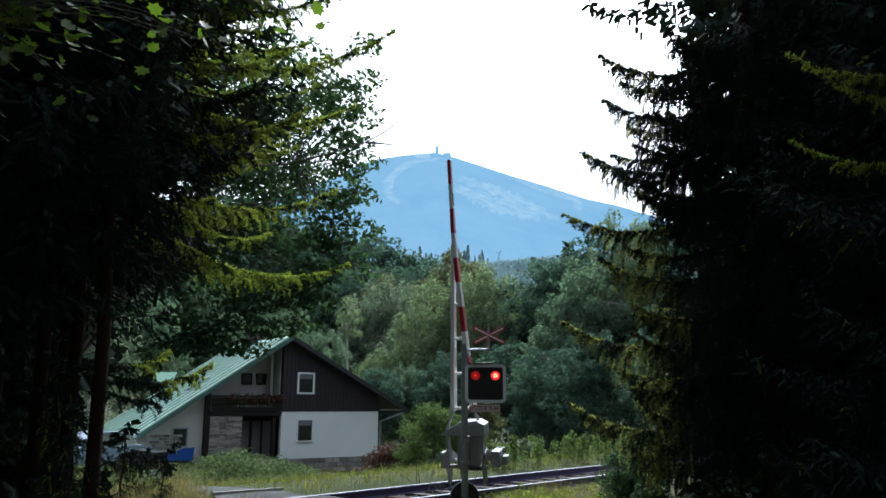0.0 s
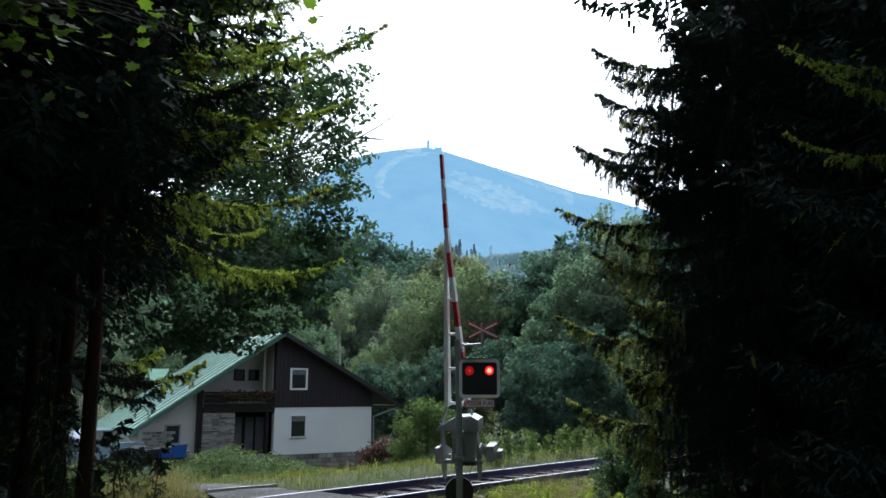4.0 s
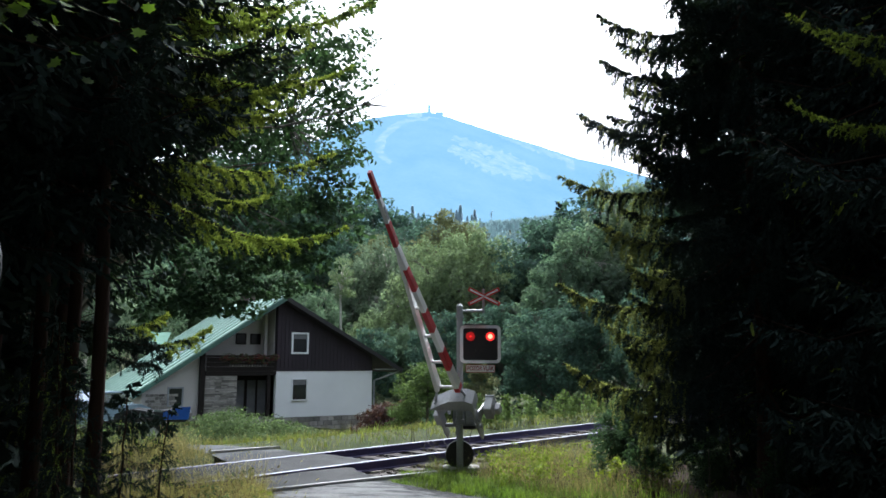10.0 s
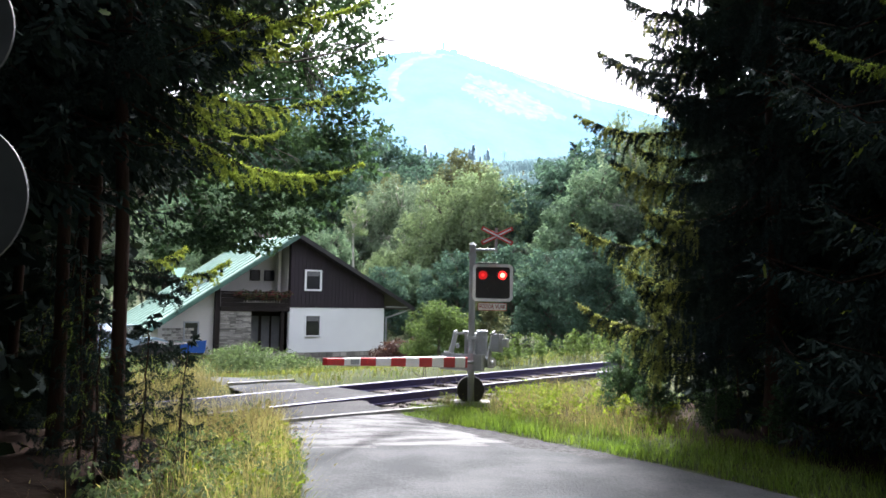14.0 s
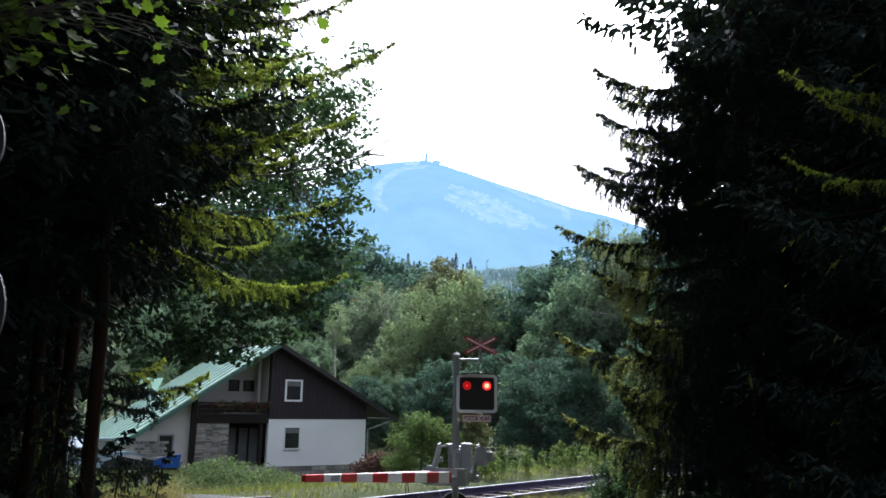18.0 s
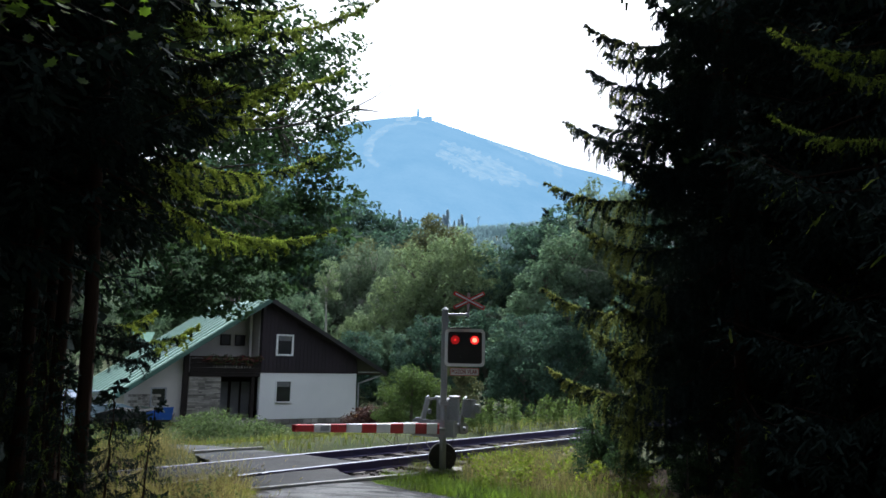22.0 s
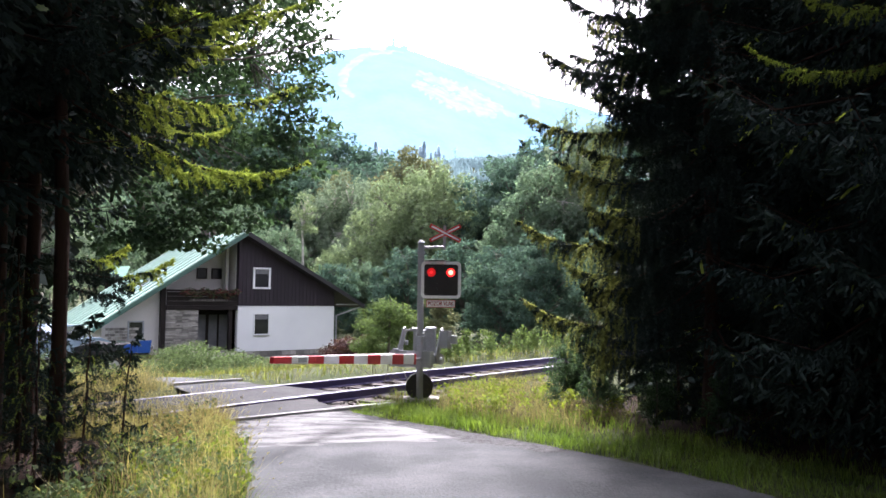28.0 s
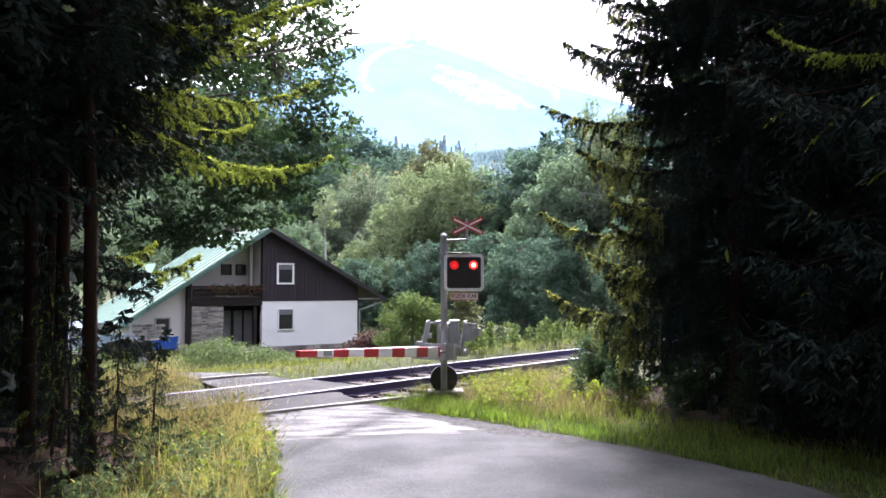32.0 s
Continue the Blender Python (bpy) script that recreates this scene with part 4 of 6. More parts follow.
def barrier():
    base = thing("barrier_drive", pose(PIVOT[0], PIVOT[1], 0.0), "grey weathered barrier drive bolted behind the signal mast", "barrier drive")
    part("drive_body", box(-0.13, -0.10, 0.64, 0.23, 0.20, 1.12, 0.02), GREYPAINT, base, "grey painted drive housing")
    part("front_plate", box(-0.155, -0.135, 0.66, -0.07, -0.10, 1.13, 0.012), GALV, base, "galvanised upright plate")
    part("front_plate", box(0.045, -0.135, 0.66, 0.20, -0.10, 1.13, 0.012), GALV, base)
    part("body_cover", box(-0.175, -0.15, 1.12, -0.03, 0.22, 1.155, 0.012), GALV, base)
    part("body_cover", box(0.06, -0.15, 1.12, 0.235, 0.22, 1.165, 0.012), GALV, base)
    part("base_plate", box(-0.11, -0.12, 0.585, 0.24, 0.18, 0.64, 0.01), BLACKPAINT, base)
    for x, z in ((-0.11, 1.06), (-0.11, 0.72), (0.07, 1.06), (0.17, 1.06), (0.07, 0.72), (0.17, 0.72)):
        part("bolt", disc(0.014, -0.15, -0.135, x, z, 8), GREYPAINT, base)
    for z in (0.70, 1.03):
        part("mast_bracket", box(-0.115, -0.46, z, 0.02, -0.10, z + 0.06, 0.008), GALV, base)
    part("cable", tubes_mesh("cable", [(np.array([(-0.09, -0.12, 0.62), (-0.10, -0.2, 0.50), (-0.07, -0.33, 0.40), (-0.05, -0.345, 0.1)]), np.full(4, 0.014))], BLACKPAINT), None, base)
    boom = thing("barrier_boom", pose(*PIVOT, 0, -79.5, BOOM_YAW), "red and white striped crossing barrier boom with a lattice base", "barrier")
    part("axle", rod((0, -0.36, 0), (0, 0.36, 0), 0.035, None, 14), GALV, boom)
    for side in (-1, 1):
        y = side * 0.30
        part("yoke_arm", prism([(-0.28, -0.05), (-0.10, -0.09), (0.15, -0.08), (0.62, -0.05), (0.62, 0.05), (0.2, 0.09), (-0.12, 0.09), (-0.28, 0.04)], y - 0.014, y + 0.014), GALV, boom, "galvanised yoke arm")
        part("slanting_plate", prism([(0.24, -0.06), (0.30, 0.06), (0.06, 0.50), (-0.06, 0.53), (-0.10, 0.46), (0.10, 0.14), (0.12, -0.02)], side * 0.335 - 0.014, side * 0.335 + 0.014), GALV, boom, "slanting galvanised plate")
        part("spread_bar", rod((0.60, y, 0.0), (0.94, side * 0.166, 0.0), 0.024, 0.022, 10), GALV, boom)
    part("weight_box", box(-0.05, 0.36, 0.18, 0.21, 0.50, 0.45, 0.015), GREYPAINT, boom, "grey counterweight box")
    part("weight_lid", box(-0.06, 0.35, 0.45, 0.22, 0.51, 0.475, 0.006), GALV, boom)
    part("small_box", box(-0.02, 0.52, 0.26, 0.12, 0.61, 0.40, 0.012), GREYPAINT, boom)
    part("small_weight", box(-0.05, -0.46, 0.02, 0.21, -0.36, 0.16, 0.012), GREYPAINT, boom, "grey counterweight box")
    part("hoop", tubes_mesh("hoop", [(np.array([(0.12, -0.40, 0.10), (0.0, -0.38, 0.34), (-0.03, -0.35, 0.43), (-0.03, -0.29, 0.47), (-0.02, -0.10, 0.48)]), np.full(5, 0.022))], PALE, 10), None, boom, "pale bent tube")
    part("pulley", disc(0.04, -0.30, -0.26, 0.02, 0.26, 16), GALV, boom)
    part("pulley_rope", rod((0.02, -0.28, 0.28), (-0.02, -0.26, 0.47), 0.008, None, 6), BLACKPAINT, boom)
    # the pitched hood over the yoke that turns with the boom
    hood = bmesh.new()
    ys, xs = (-0.37, -0.02, 0.25, 0.37), (0.55, 0.74, 0.76, 0.70)
    rows = [[hood.verts.new((x - dx, y, z)) for x, y in zip(xs, ys)] for z in (-0.13, 0.13) for dx in (0.0, 0.16)]
    for row in (rows[1], rows[3]):
        for v, x in zip(row, (0.52, 0.53, 0.53, 0.52)):
            v.co.x = x
    a, a2, c, c2 = rows
    for k in range(3):
        hood.faces.new((a[k], a[k + 1], c[k + 1], c[k]))
        hood.faces.new((a2[k], c2[k], c2[k + 1], a2[k + 1]))
        hood.faces.new((a[k], a2[k], a2[k + 1], a[k + 1]))
        hood.faces.new((c[k], c[k + 1], c2[k + 1], c2[k]))
    hood.faces.new((a[0], c[0], c2[0], a2[0]))
    hood.faces.new((a[3], a2[3], c2[3], c[3]))
    bmesh.ops.recalc_face_normals(hood, faces=hood.faces)
    part("hood", hood, GREYPAINT, boom, "pitched sheet-metal hood")
    x0, x1, n = 0.985, 5.0, 10
    step = (x1 - x0) / n
    half = lambda x: 0.164 * max(0.0, 1 - (x - 0.92) / 2.75) + 0.006
    deep = lambda x: 0.080 - 0.043 * (x - x0) / (x1 - x0)
    wide = lambda x: 0.042 - 0.016 * (x - x0) / (x1 - x0)

    def length_of(name, a, b, side, mat, w=1.0):
        bm = bmesh.new()
        v = [bm.verts.new((x, side * half(x) + q * wide(x) * w, z * deep(x))) for x in (a, b) for q, z in ((-1, -1), (1, -1), (1, 1), (-1, 1))]
        for q in ((0, 1, 2, 3), (7, 6, 5, 4), (0, 4, 5, 1), (1, 5, 6, 2), (2, 6, 7, 3), (3, 7, 4, 0)):
            bm.faces.new([v[k] for k in q])
        bmesh.ops.recalc_face_normals(bm, faces=bm.faces)
        bmesh.ops.bevel(bm, geom=bm.edges[:], offset=0.006, segments=1, affect="EDGES")
        return part(name, bm, mat, boom)
    for i in range(n):
        length_of("striped_segment", x0 + i * step, x0 + (i + 1) * step - 0.001, 1, RED if (n - 1 - i) % 2 == 0 else WHITE)
    length_of("end_band", 0.90, x0 - 0.001, 1, RED)
    for a, b in ((0.90, 1.95), (1.952, 2.9), (2.902, 3.62)):
        length_of("white_segment", a, b, -1, WHITE, 0.8)
    for x in (0.945, 1.51, 2.07, 2.63, 3.18):
        y = half(x)
        part("cross_bar", rod((x, -y, 0), (x, y, 0), 0.024, None, 10), WHITE, boom)
    part("reflector", disc(0.022, 0.0, 0.004, 4.05, 0.0, 12), SIGNRED, boom).location = (0, wide(4.05) + 0.012, 0)
    part("sticker", box(4.25, 0.034, -0.03, 4.45, 0.040, 0.03), GREYPAINT, boom, "small worn sticker")
    return boom


white_lines()
crossing_signal()
BOOM = barrier()


def round_signs():
    s = thing("sign_post", pose(-2.10, 3.26, land(-1.98, 3.26)), "steel post with two grey round signs beside the trees", "road sign")
    part("post", rod((0, 0, -0.2), (0, 0, 3.1), 0.03, 0.03, 10), GALV, s)
    for z, r, dx in ((2.62, 0.29, 0.0), (1.90, 0.335, 0.05)):
        d = part("round_sign", disc(r, -0.06, -0.045, dx, z, 40), SIGN_GREY, s, "weathered grey round sign face")
        if z > 2:
            a = 0.20
            part("dark_diamond", prism([(dx + a + 0.03, z), (dx, z + a + 0.03), (dx - a - 0.03, z), (dx, z - a - 0.03)], -0.066, -0.061), BLACKPAINT, d)
            part("cream_diamond", prism([(dx + a, z), (dx, z + a), (dx - a, z), (dx, z - a)], -0.072, -0.067), CREAM, d)
        else:
            part("dark_bar", box(dx - 0.12, -0.066, z - 0.19, dx + 0.115, -0.061, z + 0.19), BLACKPAINT, d)
            part("cream_bar", box(dx - 0.09, -0.072, z - 0.17, dx + 0.095, -0.067, z + 0.17), CREAM, d)


round_signs()


# ---- house ----
HOUSE = pose(-7.0, 38.0, 0, 0, 0, 32)


def window(parent, u, z, w, h, y, frame_mat=WHITE, curtain=True, fw=0.07):
    win = part("window", box(u, y - 0.005, z, u + w, y + 0.02, z + h), GLASS, parent, "dark window pane in a pale frame")
    for x0, z0, x1, z1 in ((u - fw, z + h, u + w + fw, z + h + fw), (u - fw, z - fw, u + w + fw, z), (u - fw, z, u, z + h), (u + w, z, u + w + fw, z + h)):
        part("window_frame", box(x0, y - 0.05, z0, x1, y + 0.02, z1, 0.006), frame_mat, win)
    if curtain:
        part("blind", box(u + 0.03, y - 0.012, z + h * 0.74, u + w - 0.03, y - 0.006, z + h - 0.02), CURTAIN, win)
    return win


def roof_z(u):
    return 4.78 - (0.69 * -u if u < 0 else 0.587 * u)


def house():
    h = thing("house", HOUSE, "white and dark-clad gabled house with a green sheet-metal roof", "house")
    wall = part("wall", box(-0.2, 0.0, -1.02, 4.62, 0.3, 1.22), PLASTER, h, "white plastered ground-floor wall")
    part("plinth", box(-0.2, 0.03, -1.9, 4.62, 0.3, -1.02), MORTAR, h)
    rng = np.random.default_rng(2)
    for zi in range(4):
        x = -0.2
        while x < 4.6:
            w = min(rng.uniform(0.2, 0.42), 4.62 - x)
            part("plinth_stone", box(x + 0.012, -0.012, -1.9 + zi * 0.22, x + w - 0.012, 0.05, -1.9 + zi * 0.22 + 0.195, 0.01), STONE, h)
            x += w
    part("side_wall", box(4.34, 0.3, -1.9, 4.62, 9.0, 1.95), PLASTER, h)
    part("rear_wall", prism([(-6.1, -1.9), (4.62, -1.9), (4.62, 2.0), (0, 4.65), (-6.1, 0.5)], 8.75, 9.0), PLASTER_GREY, h)
    part("gable_backing", prism([(-0.2, 1.22), (4.62, 1.22), (4.62, roof_z(4.62) - 0.1), (0, 4.62), (-0.2, 4.5)], 0.02, 0.3), CLAD, h)
    n = 26
    for i in range(n):
        a, b = -0.2 + 4.82 * i / n + 0.006, -0.2 + 4.82 * (i + 1) / n - 0.006
        za, zb = roof_z(a) - 0.14, roof_z(b) - 0.14
        part("plank", prism([(a, 1.20), (b, 1.20), (b, zb), (a, za)], -0.025, 0.022), CLAD, h)
    window(h, 0.56, 2.12, 0.66, 0.88, -0.03, WHITE, True, 0.09)
    window(h, 0.60, -0.18, 0.66, 0.96, -0.004, WHITE, True, 0.055)
    part("window_sill", box(0.55, -0.07, -0.268, 1.32, 0.0, -0.240, 0.004), CONCRETE, h)
    # left part
    part("left_wall", prism([(-6.1, -1.9), (-3.45, -1.9), (-3.45, roof_z(-3.45) - 0.12), (-6.1, roof_z(-6.1) - 0.12)], 0.25, 0.5), PLASTER_GREY, h, "grey rough plaster wall")
    for zi in range(9):
        x = -5.95 + 0.1 * (zi % 2)
        while x < -4.75:
            w = rng.uniform(0.15, 0.3)
            part("stone", box(x + 0.01, 0.215, -0.95 + zi * 0.13, x + w - 0.01, 0.26, -0.95 + zi * 0.13 + 0.115), STONE, h)
            x += w
    part("left_side_wall", box(-6.1, 0.5, -1.9, -5.85, 8.75, 0.4), PLASTER_GREY, h)
    window(h, -4.98, -0.3, 0.55, 0.74, 0.24, GREYPAINT, False)
    part("loggia_back", prism([(-3.45, 1.2), (-0.2, 1.2), (-0.2, roof_z(-0.2) - 0.12), (-3.45, roof_z(-3.45) - 0.12)], 1.5, 1.7), PLASTER_GREY, h, "pale loggia back wall")
    part("loggia_side", prism([(-0.22, 1.2), (-0.02, 1.2), (-0.02, 4.55), (-0.22, 4.5)], 0.3, 1.5), PLASTER_GREY, h)
    window(h, -1.66, 2.55, 0.40, 0.44, 1.49, DARKWOOD, False, 0.05)
    window(h, -0.95, 2.55, 0.40, 0.44, 1.49, DARKWOOD, False, 0.05)
    part("loggia_post", box(-0.50, 0.9, 1.2, -0.36, 1.04, 4.3), PLASTER_GREY, h)
    part("balcony_floor", box(-3.5, 0.0, 1.02, -0.2, 1.5, 1.2), DARKWOOD, h)
    for i in range(4):
        part("balcony_board", box(-3.5, -0.06, 1.0 + i * 0.212, -0.22, -0.02, 1.205 + i * 0.212, 0.008), DARKWOOD, h)
    for i in range(14):
        part("trim_peg", box(-2.45 + i * 0.13, -0.085, 1.42, -2.41 + i * 0.13, -0.06, 1.52), STONE, h)
    part("balcony_rail", box(-3.5, -0.10, 1.86, -0.22, 0.02, 1.95, 0.01), DARKWOOD, h)
    part("dark_post", box(-3.72, -0.02, -1.9, -3.52, 0.24, 2.25), DARKWOOD, h)
    part("stone_core", box(-3.5, 0.03, -1.9, -2.05, 0.5, 1.18), MORTAR, h)
    for zi in range(44):
        x = -3.5
        while x < -2.12:
            w = min(rng.uniform(0.16, 0.5), -2.05 - x)
            if w > 0.06:
                part("stone", box(x + 0.006, -rng.uniform(0.0, 0.035), -1.85 + zi * 0.068, x + w - 0.006, 0.05, -1.85 + zi * 0.068 + rng.uniform(0.052, 0.062)), STONE, h)
            x += w
    part("terrace_back", box(-2.05, 1.2, -1.9, -0.2, 1.4, 1.02), DARKWOOD, h)
    for a in (-1.75, -1.2, -0.7):
        d = part("terrace_door", box(a, 1.14, -0.9, a + 0.42, 1.19, 0.75), CURTAIN, h, "pale glazed terrace door")
        part("door_frame", box(a - 0.06, 1.10, -0.95, a, 1.16, 0.85), DARKWOOD, d)
        part("door_frame", box(a + 0.42, 1.10, -0.95, a + 0.48, 1.16, 0.85), DARKWOOD, d)
    part("terrace_post", box(-0.6, 0.02, -1.9, -0.45, 0.17, 1.02), DARKWOOD, h)
    part("terrace_step", box(-2.05, -0.1, -1.9, -0.2, 1.2, -1.0), CONCRETE, h)
    v, f = leaf_cloud(rng, np.stack([np.linspace(-2.75, -0.35, 12), np.full(12, -0.16), 1.80 + 0.10 * np.sin(np.arange(12) * 1.9)], 1), np.full(12, 0.24), np.full(12, 110), 0.05, None)
    part("flower_box", raw_mesh("flower_box", v, f, [FLOWER, WEED], (np.random.default_rng(1).random(len(f)) < 0.6)), None, h, "red flowers in a balcony box")
    # roof
    for name, u1, lab in (("roof_slope", -6.6, "green standing-seam roof slope"), ("roof_slope", 5.95, "")):
        z1 = roof_z(u1)
        part(name, prism([(0, 4.80), (u1, z1), (u1, z1 - 0.12), (0, 4.66)], -0.55, 9.3), ROOF if u1 < 0 else ROOF, h, lab)
        bm = prism([(0, 4.83), (u1 * 1.005, z1 + 0.02), (u1 * 1.005, z1 - 0.2), (0, 4.60)], -0.60, -0.552)
        part("verge_board", bm, ROOF_TRIM if u1 < 0 else BLACKPAINT, h)
        part("eave_soffit", prism([(0.0 if u1 < 0 else 0.0, 4.64), (u1, z1 - 0.122), (u1, z1 - 0.16), (0, 4.58)], -0.55, 9.2), CLAD, h)
        d = math.copysign(1, u1)
        # wide bars whose dark colour holds the profile's shaded flanks
        for i in range(12):
            y = -0.40 + i * 0.81
            part("seam", prism([(0.02 * d, 4.85), (u1, z1 + 0.055), (u1, z1), (0.02 * d, 4.79)], y, y + 0.30), ROOF_SEAM_SHADE, h)
    part("ridge_cap", prism([(-0.16, 4.72), (0, 4.87), (0.16, 4.74), (0, 4.80)], -0.6, 9.35), ROOF, h)
    sky_l = part("skylight", prism([(-3.0, roof_z(-3.0) + 0.09), (-3.9, roof_z(-3.9) + 0.09), (-3.9, roof_z(-3.9) - 0.02), (-3.0, roof_z(-3.0) - 0.02)], 2.2, 3.1), SKYGLASS, h, "roof skylight with pale glass")
    part("skylight_frame", prism([(-2.94, roof_z(-2.94) + 0.06), (-3.96, roof_z(-3.96) + 0.06), (-3.96, roof_z(-3.96)), (-2.94, roof_z(-2.94))], 2.1, 3.2), GALV, sky_l)
    part("chimney", box(-0.36, 4.6, 3.6, 0.22, 5.2, 5.28, 0.01), BRICK, h, "square brick chimney")
    part("chimney_cap", box(-0.42, 4.54, 5.28, 0.28, 5.26, 5.35, 0.01), CONCRETE, h)
    part("gutter", rod((5.98, -0.5, 1.26), (5.98, 9.2, 1.24), 0.07, None, 10), PALE, h)
    part("gutter_bracket", rod((4.66, -0.12, 1.28), (5.96, -0.5, 1.27), 0.03, None, 8), PALE, h)
    part("gutter_pipe", rod((5.95, -0.45, 1.2), (4.75, -0.1, 0.72), 0.04, None, 8), PALE, h)
    part("downpipe", rod((4.7, -0.08, 0.74), (4.7, -0.08, -1.7), 0.035, None, 8), GREYPAINT, h)
    for ob in h.children_recursive:  # the front is a little wider to the right of the ridge
        for v in ob.data.vertices:
            v.co.x *= 1.09 if v.co.x > 0 else 1.035
    part("antenna", rod((-0.3, 4.0, 4.7), (-0.3, 4.0, 5.5), 0.02, None, 6), GALV, h)


house()


def shed():
    s = thing("shed", pose(-17.2, 50.0, -0.35, 0, 0, 12), "small shed with a green sheet roof beyond the house", "shed")
    part("wall", box(-0.6, 0.2, -0.9, 0.5, 2.5, 3.05), DARKWOOD, s)
    for k in range(5):
        part("wall_board", box(-0.6 + k * 0.22, 0.15, -0.9, -0.6 + k * 0.22 + 0.20, 0.2, 3.0), DARKWOOD, s)
    bm = bmesh.new()
    v = [bm.verts.new(p) for p in ((-0.7, -0.2, 3.1), (0.6, -0.2, 3.1), (0.6, 2.6, 3.95), (-0.7, 2.6, 3.95), (-0.7, -0.2, 3.0), (0.6, -0.2, 3.0), (0.6, 2.6, 3.85), (-0.7, 2.6, 3.85))]
    for f in ((0, 1, 2, 3), (4, 7, 6, 5), (0, 4, 5, 1), (1, 5, 6, 2), (2, 6, 7, 3), (3, 7, 4, 0)):
        bm.faces.new([v[q] for q in f])
    bmesh.ops.recalc_face_normals(bm, faces=bm.faces)
    part("roof", bm, SHED_ROOF, s, "green sheet-metal roof slope")


def trailer():
    t = thing("trailer", pose(-9.1, 28.2, land(-9.1, 28.2), 0, 0, 12), "small trailer with a blue side panel in the tall grass", "trailer")
    part("tray", box(-1.7, -0.7, 0.72, 0.7, 0.7, 0.86, 0.02), BLACKPAINT, t)
    side = part("side_panel", prism([(-0.12, 0.80), (0.74, 0.80), (0.80, 1.24), (0.45, 1.22), (-0.10, 1.05)], -0.76, -0.71), BLUE, t, "bright blue side panel")
    part("panel_rib", box(0.30, -0.785, 0.82, 0.35, -0.76, 1.14), BLUE, side)
    part("tarpaulin", prism([(-1.7, 1.0), (-1.1, 1.16), (-0.5, 1.06), (0.2, 1.12), (0.60, 1.0), (0.75, 0.96), (0.75, 0.86), (-1.7, 0.86)], -0.68, 0.68), DARKCLOTH, t, "dark sagging load cover")
    for y in (-0.72, 0.72):
        w = part("wheel", disc(0.36, y - 0.08, y + 0.08, -0.4, 0.36, 20), BLACKPAINT, t)
        part("rim", disc(0.19, y - 0.09, y + 0.09, -0.4, 0.36, 16), GALV, w)
    part("axle", rod((-0.4, -0.72, 0.36), (-0.4, 0.72, 0.36), 0.03), BLACKPAINT, t)
    part("spring", box(-0.48, -0.5, 0.36, -0.32, 0.5, 0.73), BLACKPAINT, t)
    part("drawbar", rod((-1.7, 0, 0.78), (-2.9, 0, 0.5), 0.04), BLACKPAINT, t)


def car():
    c = thing("car", pose(-13.0, 31.8, land(-13.0, 31.8), 0, 0, 72), "pale grey parked car partly hidden by branches", "car")
    part("body", prism([(-2.0, 0.35), (2.0, 0.35), (2.05, 0.75), (1.3, 0.95), (-1.9, 0.98), (-2.05, 0.7)], -0.85, 0.85), CAR_PAINT, c)
    part("cabin", prism([(-1.6, 0.95), (1.1, 0.95), (0.5, 1.45), (-1.1, 1.48)], -0.75, 0.75), SKYGLASS, c)
    part("roof", prism([(-1.1, 1.48), (0.5, 1.45), (0.45, 1.5), (-1.05, 1.53)], -0.74, 0.74), CAR_PAINT, c)
    for x in (-1.25, 1.3):
        for y in (-0.8, 0.8):
            w = part("wheel", disc(0.32, y - 0.1, y + 0.1, x, 0.32, 20), BLACKPAINT, c)
            part("rim", disc(0.2, y - 0.11, y + 0.11, x, 0.32, 16), GALV, w)


shed()
trailer()
car()


# ---- near trees ----
def put(x, y, rz=0.0, s=1.0, dz=0.0):
    return pose(x, y, float(land(x, y)) + dz, 0, 0, rz) @ Matrix.Scale(s, 4)


def again(first, x, y, rz, s=1.0):
    return copy_thing(first, put(x, y, rz, s / first.scale[0]))


